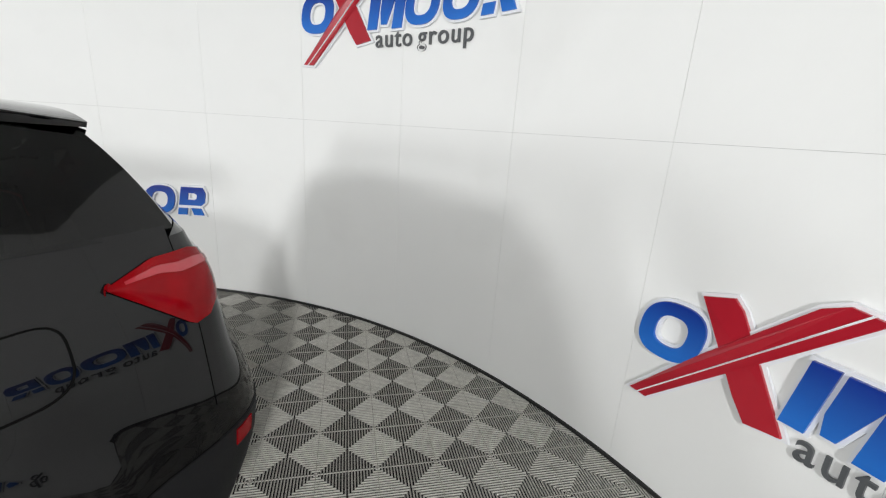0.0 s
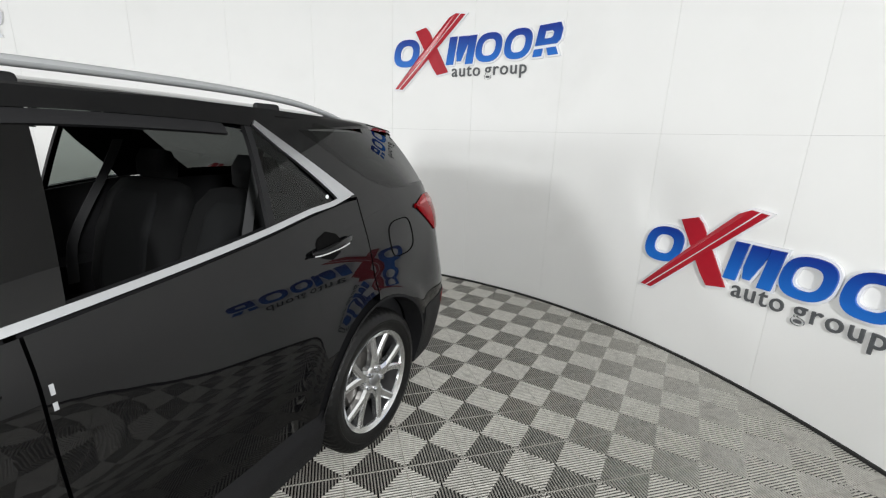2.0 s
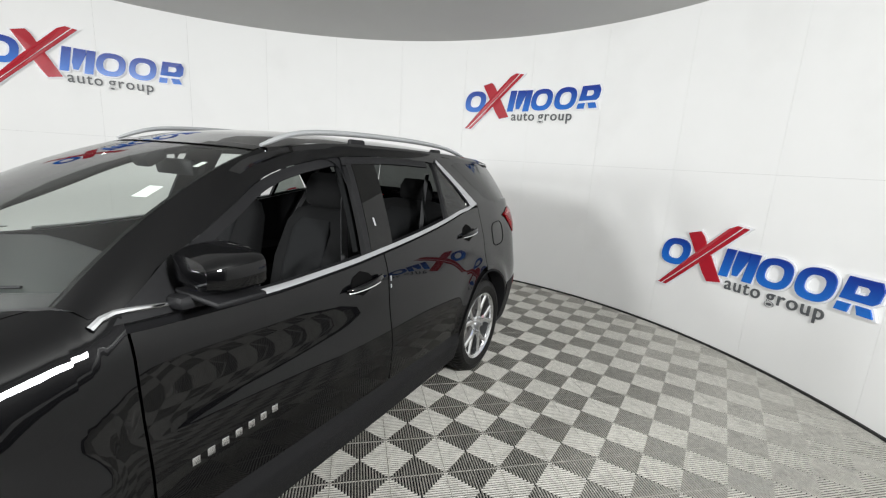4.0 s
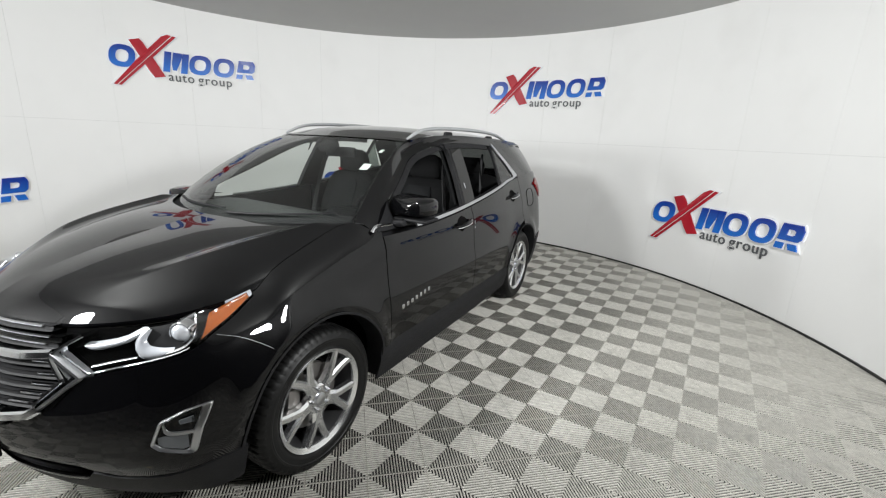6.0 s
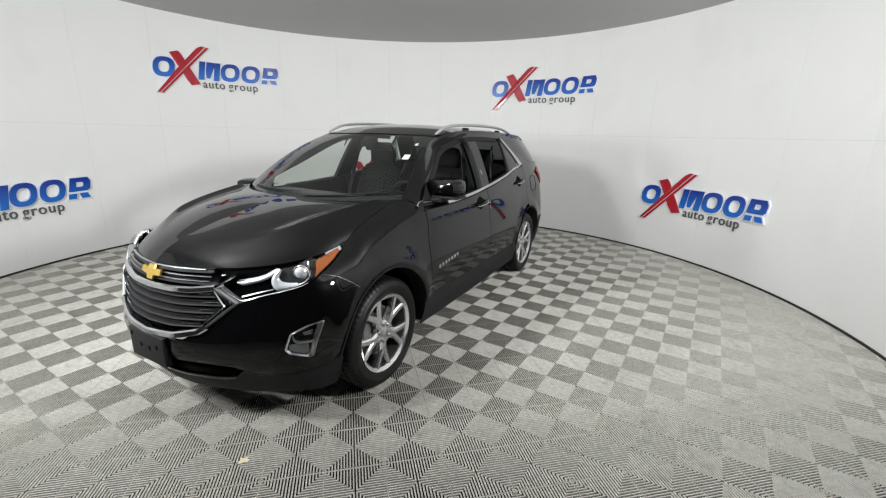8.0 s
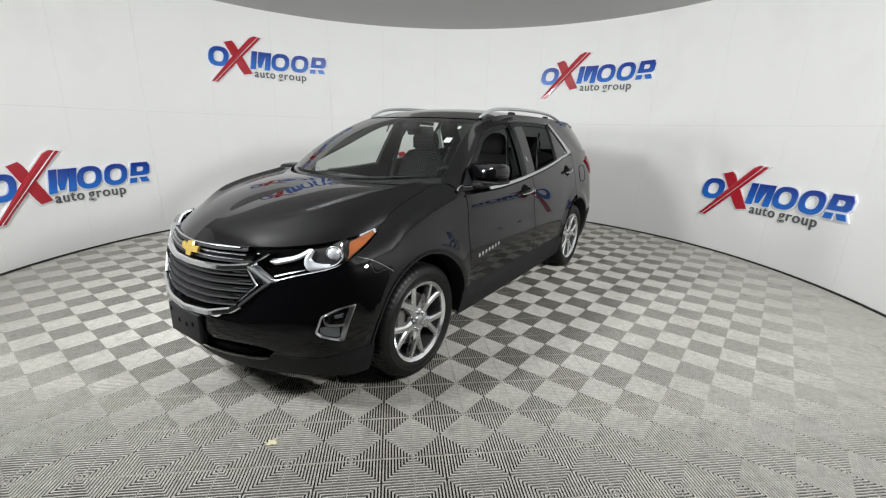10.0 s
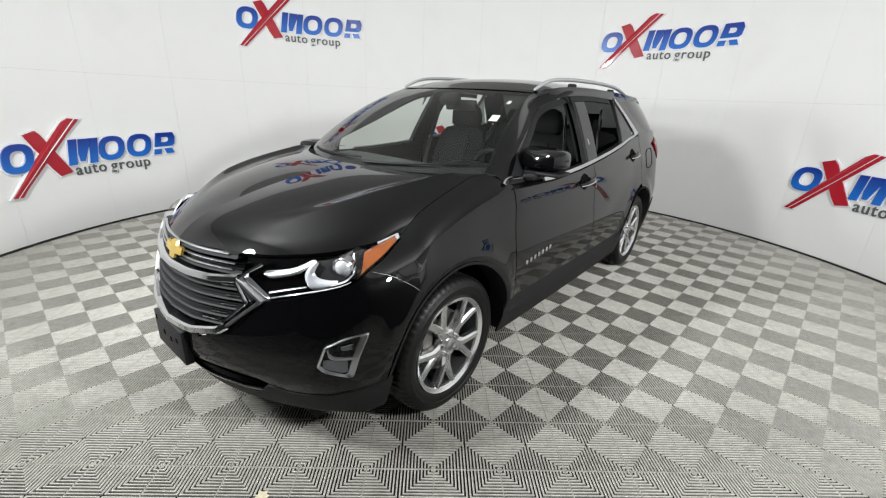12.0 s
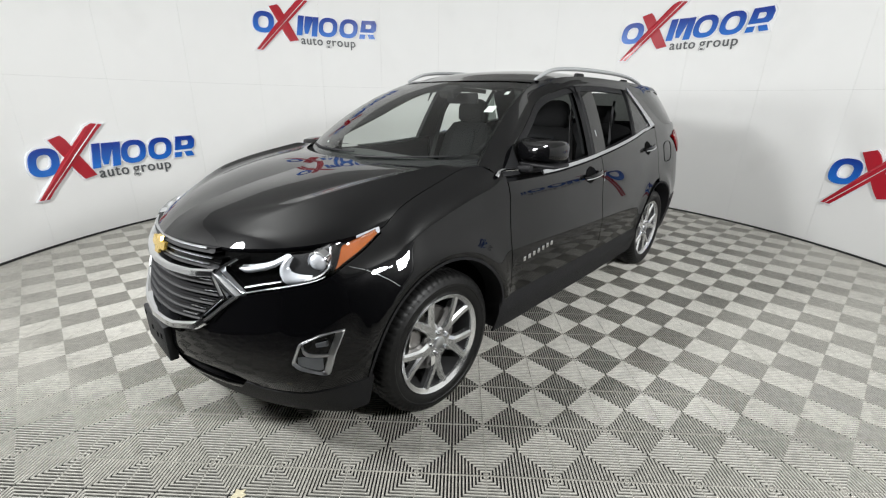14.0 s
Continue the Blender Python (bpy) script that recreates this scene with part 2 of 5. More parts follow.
def prism(outline, lo, hi, put):
    """A solid between offsets lo and hi over a 2D outline, laid by put(u, v, w)."""
    bm = bmesh.new()
    a = [bm.verts.new(put(u, v, lo)) for u, v in outline]
    b = [bm.verts.new(put(u, v, hi)) for u, v in outline]
    n = len(outline)
    for k in range(n):
        bm.faces.new((a[k], a[(k + 1) % n], b[(k + 1) % n], b[k]))
    bm.faces.new(b)
    bm.faces.new(a[::-1])
    bmesh.ops.triangulate(bm, faces=[f for f in bm.faces if len(f.verts) > 4])
    bmesh.ops.recalc_face_normals(bm, faces=bm.faces)
    return bm


# ---- the round booth ----


def on_wall(az, z, off=0.0):
    """A point of the booth's wall at az degrees, off metres proud of it."""
    a = radians(az)
    return Vector((ROOM_X + (ROOM_R - off) * math.cos(a), ROOM_Y + (ROOM_R - off) * math.sin(a), z))


WALL_A, WALL_B, PANEL, SEAM = -50.0, 215.0, 12.75, 1.56
wall = tagged(new("wall_round"), "white painted panel wall curving round the booth", "wall", kind="structure")
edges = [WALL_A] + [45.0 + PANEL * k for k in range(-7, 14)] + [WALL_B]
rng = random.Random(5)
for a0, a1 in zip(edges, edges[1:]):
    for z0, z1 in ((0.012, SEAM), (SEAM, ROOM_H)):
        n, g = 8, 0.0007
        da, off = math.degrees(g / ROOM_R), rng.uniform(0, 0.0007)
        rows = [[on_wall(a0 + da + (a1 - a0 - 2 * da) * k / n, z, off) for k in range(n + 1)] for z in (z0 + g, (z0 + z1) / 2, z1 - g)]
        part("panel", sheet(rows, 0.004, flip=True), WALL, wall)
rows = [[on_wall(WALL_A + (WALL_B - WALL_A) * k / 120, z, off) for k in range(121)] for z, off in ((0.0, -0.0045), (0.0, -0.16), (ROOM_H, -0.16), (ROOM_H, -0.0045))]
part("backing", sheet(rows + rows[:1]), CEILING, wall)
rows = [[on_wall(WALL_A + (WALL_B - WALL_A) * k / 160, z, off) for k in range(161)] for z, off in ((0.001, 0.014), (0.016, 0.012), (0.019, 0.004), (0.019, -0.02))]
tagged(part("baseboard", sheet(rows, flip=True), RUBBER_TRIM), "thin black rubber strip along the foot of the wall", "baseboard", kind="structure")

bm = bmesh.new()
bmesh.ops.create_circle(bm, cap_ends=True, segments=128, radius=ROOM_R + 0.2, matrix=Matrix.Translation((ROOM_X, ROOM_Y, ROOM_H)))
r = bmesh.ops.extrude_face_region(bm, geom=list(bm.faces))
bmesh.ops.translate(bm, vec=(0, 0, 0.1), verts=[w for w in r["geom"] if isinstance(w, bmesh.types.BMVert)])
bmesh.ops.recalc_face_normals(bm, faces=bm.faces)
tagged(part("ceiling", bm, CEILING, smooth=False), "matt grey round ceiling over the booth", "ceiling", kind="structure")

# the way in, behind the camera
hall = tagged(new("wall_entrance"), "plain dark grey walls of the entrance passage", "wall", kind="structure")
for x, y in ((-3.49, -2.42), (2.53, -3.19)):
    bm = bmesh.new()
    box(bm, 0.12, y + 6.05, ROOM_H, pose(x, (y - 6.05) / 2, ROOM_H / 2), 0.004)
    part("side_wall", bm, HALL, hall, smooth=False)
bm = bmesh.new()
box(bm, 6.14, 0.12, ROOM_H, pose(-0.48, -6.11, ROOM_H / 2), 0.004)
part("end_wall", bm, HALL, hall, smooth=False)
bm = bmesh.new()
box(bm, 6.14, 4.0, 0.1, pose(-0.48, -4.20, ROOM_H + 0.155))
tagged(part("ceiling_entrance", bm, HALL, smooth=False), "dark grey ceiling of the entrance passage", "ceiling", kind="structure")

bm = bmesh.new()
bmesh.ops.create_circle(bm, cap_ends=True, segments=96, radius=ROOM_R + 0.3, matrix=Matrix.Translation((ROOM_X, ROOM_Y, -0.031)))
box(bm, 6.2, 4.0, 0.01, pose(-0.48, -4.25, -0.0365))
floor = tagged(part("floor", bm, UNDER, smooth=False), "dark concrete under open ribbed grey plastic tiles", "floor", kind="structure")

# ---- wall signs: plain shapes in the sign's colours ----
SIGN_OFF = 0.03


def ring_outline(cx, cz, rx, rz, slant=0.16, n=40, power=2.5):
    out = []
    for k in range(n):
        t = 2 * math.pi * k / n
        c, s = math.cos(t), math.sin(t)
        x, z = rx * math.copysign(abs(c) ** (2 / power), c), rz * math.copysign(abs(s) ** (2 / power), s)
        out.append((cx + x + slant * z, cz + z))
    return out


def sign(az0, base):
    """A raised sign whose left edge stands at az0 degrees, base metres above the floor."""
    deg = math.degrees(1 / (ROOM_R - SIGN_OFF))
    top = tagged(new("wall_sign"), "raised sign of blue rings and blocks with a red cross", "sign", "wall signs")
    top.location = on_wall(az0 - 0.9 * deg, base)
    inv = Matrix.Translation(-top.location)

    def put(u, v, w):
        return inv @ on_wall(az0 - 0.95 * u * deg, base + 0.95 * v, w)

    def solid(name, outline, mat, lo, hi, label="", hole=None):
        if hole:
            bm = bmesh.new()
            n = len(outline)
            ring = [[bm.verts.new(put(u, v, w)) for u, v in loop] for loop, w in ((outline, lo), (outline, hi), (hole, hi), (hole, lo))]
            for a, b in zip(ring, ring[1:] + ring[:1]):
                for k in range(n):
                    bm.faces.new((a[k], a[(k + 1) % n], b[(k + 1) % n], b[k]))
            bmesh.ops.recalc_face_normals(bm, faces=bm.faces)
        else:
            fine = []
            for (u0, v0), (u1, v1) in zip(outline, outline[1:] + outline[:1]):
                k = max(1, int(math.hypot(u1 - u0, v1 - v0) / 0.06))
                fine += [(u0 + (u1 - u0) * i / k, v0 + (v1 - v0) * i / k) for i in range(k)]
            bm = prism(fine, lo, hi, put)
        return part(name, bm, mat, top, label, smooth=False)

    def grown(outline, d):
        res = []
        n = len(outline)
        for k in range(n):
            p0, p1, p2 = (Vector(outline[(k + j) % n]) for j in (-1, 0, 1))
            e1, e2 = (p1 - p0).normalized(), (p2 - p1).normalized()
            nn = Vector((e1.y + e2.y, -e1.x - e2.x))
            nn = nn.normalized() if nn.length > 1e-6 else Vector((e1.y, -e1.x))
            c = max(0.45, nn.dot(Vector((e1.y, -e1.x))))
            res.append(tuple(p1 + nn * d / c))
        area = sum(outline[k][0] * outline[(k + 1) % n][1] - outline[(k + 1) % n][0] * outline[k][1] for k in range(n))
        return res if area > 0 else grown(outline[::-1], d)[::-1]

    def raised(name, outline, mat, hole=None, face=SIGN_OFF):
        solid(name, outline, mat, face - 0.008, face + 0.004, hole=hole)
        solid("white_edge", grown(outline, 0.014), BACKER, 0.004, face - 0.008, "white acrylic rim", hole=grown(hole, -0.014) if hole else None)

    for cu, cv, rx, rz, h in ((0.148, 0.83, 0.142, 0.135, 0.072), (1.070, 0.843, 0.138, 0.130, 0.074), (1.380, 0.848, 0.138, 0.130, 0.074)):
        raised("ring", ring_outline(cu, cv - 0.472, rx, rz), BLUE, ring_outline(cu, cv - 0.472, h, 0.076 if h > 0.08 else 0.074))
    # long and short stroke of the red cross
    raised("long_bar", [(0.015, 0.005), (0.10, 0.0), (0.36, 0.285), (0.795, 0.69), (0.69, 0.705), (0.62, 0.67), (0.30, 0.335)], RED)
    raised("short_bar", [(0.245, 0.565), (0.36, 0.60), (0.40, 0.56), (0.625, 0.165), (0.50, 0.14), (0.44, 0.22)], RED, face=SIGN_OFF - 0.0045)
    solid("white_stripe", [(0.05, 0.0), (0.058, 0.0), (0.755, 0.70), (0.745, 0.70)], BACKER, SIGN_OFF + 0.003, SIGN_OFF + 0.0065, "thin white stripe")
    # the blocks between and beside the rings
    for u in (0.600, 0.815):
        raised("slanted_bar", [(u, 0.232), (u + 0.080, 0.234), (u + 0.124, 0.494), (u + 0.042, 0.492)], BLUE)
    raised("wedge", [(0.722, 0.262), (0.766, 0.262), (0.848, 0.440), (0.850, 0.492), (0.742, 0.492), (0.716, 0.340)], BLUE)
    o = [(1.555, 0.338), (1.765, 0.342), (1.80, 0.371), (1.815, 0.456), (1.79, 0.508), (1.590, 0.504)]
    hole = [(1.640, 0.391), (1.705, 0.391), (1.728, 0.404), (1.735, 0.436), (1.718, 0.452), (1.650, 0.452)]
    raised("pierced_block", o, BLUE, hole)
    raised("short_block", [(1.537, 0.248), (1.622, 0.250), (1.634, 0.312), (1.549, 0.310)], BLUE)
    raised("short_block", [(1.690, 0.252), (1.785, 0.254), (1.758, 0.316), (1.668, 0.314)], BLUE)
    for word, u0, wide in (("auto", 0.66, 0.318), ("group", 1.030, 0.445)):
        data = bpy.data.curves.new("lettering", "FONT")
        data.body, data.size, data.extrude, data.space_character, data.offset = word, 0.168, 0.005, 1.14, 0.0008
        tmp = bpy.data.objects.new("lettering", data)
        scene.collection.objects.link(tmp)
        me = bpy.data.meshes.new_from_object(tmp.evaluated_get(bpy.context.evaluated_depsgraph_get()))
        stretch = wide / max(w.co.x for w in me.vertices)
        for w in me.vertices:
            u, v, d = w.co
            w.co = put(u0 + u * stretch, 0.122 + v, 0.012 + d)
        bpy.data.objects.remove(tmp)
        me.materials.append(LETTER_GREY)
        ob = new("word", me)
        ob.parent = top
        tagged(ob, "dark grey raised word " + word)
    return top


for az0, base in ((134.5, 1.995), (57.3, 1.945), (19.0, 0.455), (96.1, 0.46), (173.2, 0.46)):
    sign(az0, base)

# ---- the car ----
AXLE_R, AXLE_F, HUB_Z = 0.054, 2.742, 0.356
car = tagged(new("car"), "glossy black mid-size SUV with chrome window trim and silver wheels", "car")
car.matrix_world = pose(0.942, 0.909, 0, 0, 0, -131.55)

# plan of the body at its widest, from the nose's middle round the left side to the tail's middle
PLAN = smooth_line([(3.655, 0, 0), (3.64, 0.18, 0), (3.585, 0.38, 0), (3.50, 0.575, 0), (3.395, 0.735, 0), (3.25, 0.845, 0), (3.0, 0.893, 0), (2.7, 0.905, 0), (2.2, 0.905, 0), (1.2, 0.905, 0), (0.6, 0.895, 0),
                    (0.3, 0.885, 0), (0.0, 0.878, 0), (-0.3, 0.866, 0), (-0.6, 0.828, 0), (-0.79, 0.735, 0), (-0.905, 0.52, 0), (-0.945, 0.22, 0), (-0.952, 0, 0)], 480)
PLAN_X = [p.x for p in PLAN]


def section(slopes):
    """How far the side stands in at height z, from (height, slope) pairs about its widest line."""
    f = spline(slopes)
    zs = np.linspace(0.1, 1.3, 481)
    run = np.cumsum([f(z) for z in zs]) * (zs[1] - zs[0])
    run -= run.min()
    return lambda z: float(np.interp(z, zs, run))


FENDER_IN = spline([(0.12, 0.11), (0.25, 0.06), (0.36, 0.026), (0.46, 0.006), (0.54, 0.0), (0.62, 0.005), (0.70, 0.013), (0.78, 0.021), (0.9, 0.038), (1.0, 0.057), (1.1, 0.080), (1.25, 0.125)])
SIDE_FRONT = section([(0.1, -0.42), (0.25, -0.28), (0.36, -0.18), (0.55, -0.07), (0.645, 0.0), (0.69, 0.13), (0.73, 0.195), (0.77, 0.175), (0.82, 0.11), (0.87, 0.07), (0.93, 0.055), (0.975, 0.075), (1.0, 0.31), (1.08, 0.38), (1.3, 0.40)])
SIDE_REAR = section([(0.1, -0.42), (0.25, -0.28), (0.36, -0.18), (0.55, -0.07), (0.65, 0.0), (0.70, 0.09), (0.75, 0.12), (0.82, 0.125), (0.90, 0.14), (0.96, 0.18), (1.02, 0.26), (1.08, 0.32), (1.3, 0.33)])


def side_in(x, z):
    """The doors' pressed section: hollow above the crease in front, fuller towards the tail."""
    a = step(0.7, 1.5, x)
    door = SIDE_REAR(z) * (1 - a) + SIDE_FRONT(z) * a
    w = step(2.15, 2.55, x)
    return door * (1 - w) + FENDER_IN(z) * w


NOSE_IN = spline([(0.12, 0.20), (0.2, 0.11), (0.3, 0.05), (0.38, 0.014), (0.44, 0.0), (0.5, 0.003), (0.55, 0.011), (0.6, 0.021), (0.7, 0.043), (0.77, 0.060), (0.83, 0.079), (0.88, 0.10), (0.95, 0.17)])
TAIL_IN = spline([(0.2, 0.18), (0.32, 0.07), (0.45, 0.012), (0.58, 0.0), (0.72, 0.03), (0.86, 0.075), (1.0, 0.105), (1.12, 0.14), (1.2, 0.20), (1.35, 0.33), (1.5, 0.46)])
SHUT = spline([(2.36, 1.125), (2.43, 1.115), (2.62, 1.07), (2.75, 1.035), (2.87, 0.995), (2.94, 0.955), (2.98, 0.93), (3.2, 0.88)])


def s_of_x(x):
    """The place along the plan of length x on the left side."""
    return float(np.interp(-x, [-q for q in PLAN_X], range(len(PLAN_X))))


def s_of_y(y):
    """The same by width, in the nose."""
    return float(np.interp(y, [PLAN[k].y for k in range(170)], range(170)))


def plan_at(s):
    """The plan at share s, carried on past its two ends by symmetry."""
    n = len(PLAN) - 1
    flip = s < 0 or s > n
    s = -s if s < 0 else 2 * n - s if s > n else s
    i = min(int(s), n - 1)
    p = PLAN[i].lerp(PLAN[i + 1], s - i)
    return Vector((p.x, -p.y, 0)) if flip else p


def skin(s, z):
    p = plan_at(s)
    lo, hi = plan_at(s - 4), plan_at(s + 4)
    d = (hi - lo).normalized()
    n = Vector((d.y, -d.x, 0))
    n = Vector((n.x, abs(n.y), 0)).normalized()
    wf, wr = step(0.15, 0.85, n.x), step(0.15, 0.9, -n.x)
    side = side_in(p.x, z)
    if p.x > 2.2:
        side += 0.115 * math.exp(-max(SHUT(p.x) - z, 0) / 0.055) * step(2.2, 2.5, p.x)
    for ax in (AXLE_R, AXLE_F):
        rr = math.hypot(p.x - ax, z - HUB_Z)
        side -= 0.016 * math.exp(-((rr - 0.44) / 0.06) ** 2) * step(0.3, 0.5, z)
    q = p - n * (side * (1 - wf - wr) + NOSE_IN(z) * wf + TAIL_IN(z) * wr)
    return Vector((q.x, max(q.y, 0.0), z))


def skin_x(x, z):
    return skin(s_of_x(x), z)


BELT = spline([(-0.7, 1.22), (0.1, 1.235), (0.24, 1.222), (0.40, 1.20), (0.59, 1.170), (0.89, 1.132), (1.2, 1.100), (1.5, 1.075), (1.9, 1.058), (2.4, 1.065)])


def cabin(x, z):
    """The side of the cabin above the belt line."""
    zb = BELT(x)
    b = skin_x(x, min(z, zb))
    h = max(z - zb, 0)
    lean = 0.22 * h * step(1.35, 1.75, x)
    return Vector((b.x, b.y - 0.40 * h - 0.26 * h * h - lean, z))


def ruled(a, b, n, put, bias=1.0):
    """Rows of points between two equally long curves of (x, z), laid by put."""
    return [[put(p[0] + (q[0] - p[0]) * (k / n) ** bias, p[1] + (q[1] - p[1]) * (k / n) ** bias) for p, q in zip(a, b)] for k in range(n + 1)]


def both(name, rows, mat, depth=0.0, parent=None, label="", flip=False, sharp=35):
    made = []
    for k, r in enumerate((rows, mirror_y(rows))):
        made.append(part(name, sheet(r, depth, flip=flip ^ (k == 1)), mat, parent or car, label, sharp=sharp))
    return made


def arch(x, r, low):
    """Height of a wheel opening of radius r over x, or low beside it."""
    z = low
    for ax in (AXLE_R, AXLE_F):
        if abs(x - ax) < r:
            z = max(z, HUB_Z + math.sqrt(r * r - (x - ax) ** 2))
    return z


def columns(x0, x1, n, cuts=()):
    """Column places, dense near the cuts."""
    xs = set(np.linspace(x0, x1, n))
    for c in cuts:
        xs |= {c + d for d in (-0.05, -0.03, -0.018, -0.009, -0.004, -0.001, 0.001, 0.004, 0.009, 0.018, 0.03, 0.05) if min(x0, x1) < c + d < max(x0, x1)}
    return sorted(xs)


OPEN_R, SILL = 0.418, 0.445
GAP = 0.0035
DOOR_F, DOOR_M, DOOR_R = 2.275, 1.222, 0.085

# front fender
xs = columns(DOOR_F + 0.0, 3.0, 26, (AXLE_F - 0.40,))
xs = [DOOR_F + GAP] + [x for x in xs if x > DOOR_F + 0.008]
rows = ruled([(x, arch(x, OPEN_R, SILL)) for x in xs], [(x, SHUT(x) - 0.0005 - 0.03 * step(2.42, 2.3, x)) for x in xs], 16, skin_x)
both("front_fender", rows, PAINT, 0.02, flip=True)

# doors: pressed skins up to the belt trim
for name, x0, x1 in (("front_door", DOOR_M, DOOR_F), ("rear_door", DOOR_R, DOOR_M)):
    xs = columns(x0 + GAP, x1 - GAP, 30, (AXLE_R + 0.44,) if x0 < 1 else ())
    low = [(x, max(SILL + 0.006, arch(x, 0.455, SILL) if x < 0.6 else 0)) for x in xs]
    high = [(x, BELT(x) - 0.022) for x in xs]
    for k, ob in enumerate(both(name, ruled(low, high, 18, skin_x), PAINT, 0.02, flip=True)):
        ysign = 1 if k == 0 else -1
        hx = x0 + 0.175 if x0 > 1 else 0.315
        hz = 0.982 if x0 > 1 else 1.070
        # handle: flat black sheet for the cup's shade, bar and bright lower strip
        rr = []
        for j in range(7):
            a = j / 6
            rr.append([skin_x(hx + 0.070 * c * math.sqrt(max(0, 1 - (2 * a - 1) ** 2)) + 0.012, hz - 0.055 + 0.108 * a) + Vector((0, 0.0022, 0)) for c in np.linspace(-1, 1, 9)])
        if ysign < 0:
            rr = mirror_y(rr)
        part("handle_cup", sheet(rr, flip=ysign > 0), LINER_SHADE, ob)
        path = [skin_x(hx - 0.115 + 0.235 * t, hz + 0.012 - 0.022 * t) + Vector((0, 0.012 + 0.026 * math.sin(math.pi * t) ** 0.6, 0)) for t in np.linspace(0, 1, 13)]
        path = [Vector((p.x, p.y * ysign, p.z)) for p in path]
        part("door_handle", tube(path, [0.007 + 0.008 * math.sin(math.pi * t) ** 0.5 for t in np.linspace(0, 1, 13)], 10, 1.15), PAINT, ob)
        path2 = [p + Vector((0, 0.013 * ysign, -0.006)) for p in path[3:]]
        part("chrome_strip", tube(path2, 0.0045, 8, 0.9), CHROME, ob, "bright chrome strip of the handle")

# rear quarter, up round the wheel opening to the window trim
xs = columns(-0.60, DOOR_R - GAP, 26, (AXLE_R - 0.40,))
low = [(x, arch(x, OPEN_R, 0.56 if x < AXLE_R - 0.36 else SILL)) for x in xs]
both("rear_quarter", ruled(low, [(x, BELT(x) - 0.002) for x in xs], 18, skin_x), PAINT, 0.02, flip=True)
# fuel flap
flap = [skin_x(-0.185 + 0.108 * math.copysign(abs(math.cos(t)) ** 0.6, math.cos(t)) , 1.008 + 0.083 * math.copysign(abs(math.sin(t)) ** 0.6, math.sin(t)) - 0.10 * (0.098 * math.cos(t))) + Vector((0, 0.0012, 0)) for t in (2 * math.pi * k / 36 for k in range(37))]
part("fuel_flap_gap", tube(flap, 0.0026, 6, 1.0, caps=False), LINER_SHADE, car)

# sill cladding and arch edges
xs = columns(AXLE_R + 0.395, AXLE_F - 0.395, 40)
both("sill_cladding", ruled([(x, 0.245) for x in xs], [(x, SILL - 0.004) for x in xs], 8, lambda x, z: skin_x(x, z) + Vector((0, 0.012 - 0.02 * step(0.36, 0.445, z), 0))), CLAD, 0.010, flip=True)
for ax in (AXLE_R, AXLE_F):
    angs = np.linspace(radians(-16 if ax > 1 else -10), radians(196 if ax < 1 else 192), 44)
    rows = [[(lambda q, o=o: q + Vector((0, o, 0)))(skin_x(ax + rr * math.cos(a), max(HUB_Z + rr * math.sin(a), 0.2))) for a in angs] for rr, o in ((OPEN_R + 0.001, 0.004), (OPEN_R - 0.012, 0.004), (OPEN_R - 0.016, -0.02), (OPEN_R - 0.018, -0.10))]
    both("arch_edge", rows, CLAD, flip=False)
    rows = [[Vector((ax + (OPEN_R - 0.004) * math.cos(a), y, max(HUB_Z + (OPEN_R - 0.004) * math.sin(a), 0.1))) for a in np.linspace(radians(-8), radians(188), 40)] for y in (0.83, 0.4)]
    both("wheel_liner", rows, LINER_SHADE)
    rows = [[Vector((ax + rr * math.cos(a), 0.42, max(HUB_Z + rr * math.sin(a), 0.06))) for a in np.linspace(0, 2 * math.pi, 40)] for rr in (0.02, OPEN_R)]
    both("wheel_well", rows, LINER_SHADE)

# belt trim: bright strip along the belt, kicked up to the roof behind the rear door
belt_pts = [(x, BELT(x)) for x in np.linspace(1.96, 0.36, 36)] + [(0.25, 1.216), (0.17, 1.232), (0.125, 1.242)]
both("belt_trim", ruled([(x, z - 0.0095) for x, z in belt_pts], [(x, z + 0.009) for x, z in belt_pts], 3, lambda x, z: cabin(x, z) + Vector((0, 0.007, 0))), SATIN, 0.012, sharp=60)
kick_out = smooth_line([(0.105, 0, 1.237), (0.175, 0, 1.290), (0.30, 0, 1.388), (0.39, 0, 1.458), (0.468, 0, 1.519)], 16)
kick_in = smooth_line([(0.215, 0, 1.234), (0.255, 0, 1.280), (0.346, 0, 1.370), (0.42, 0, 1.436), (0.484, 0, 1.503)], 16)
both("kick_trim", ruled([(p.x, p.z) for p in kick_in], [(p.x, p.z) for p in kick_out], 4, lambda x, z: cabin(x, z) + Vector((0, 0.010, 0))), SATIN, 0.014, flip=True, sharp=60)

# pale marks on the pillar cover and along the door gap
for x, z, w, h, lay in ((1.225, 1.222, 0.006, 0.018, cabin), (1.205, 0.962, 0.004, 0.012, skin_x), (1.206, 0.925, 0.004, 0.009, skin_x)):
    mark = [[lay(x + u * w, z + v * h) + Vector((0, 0.002, 0)) for u in (-1, 1)] for v in (-1, 0, 1)]
    both("pale_mark", mark, RAIL, 0.001, flip=True)

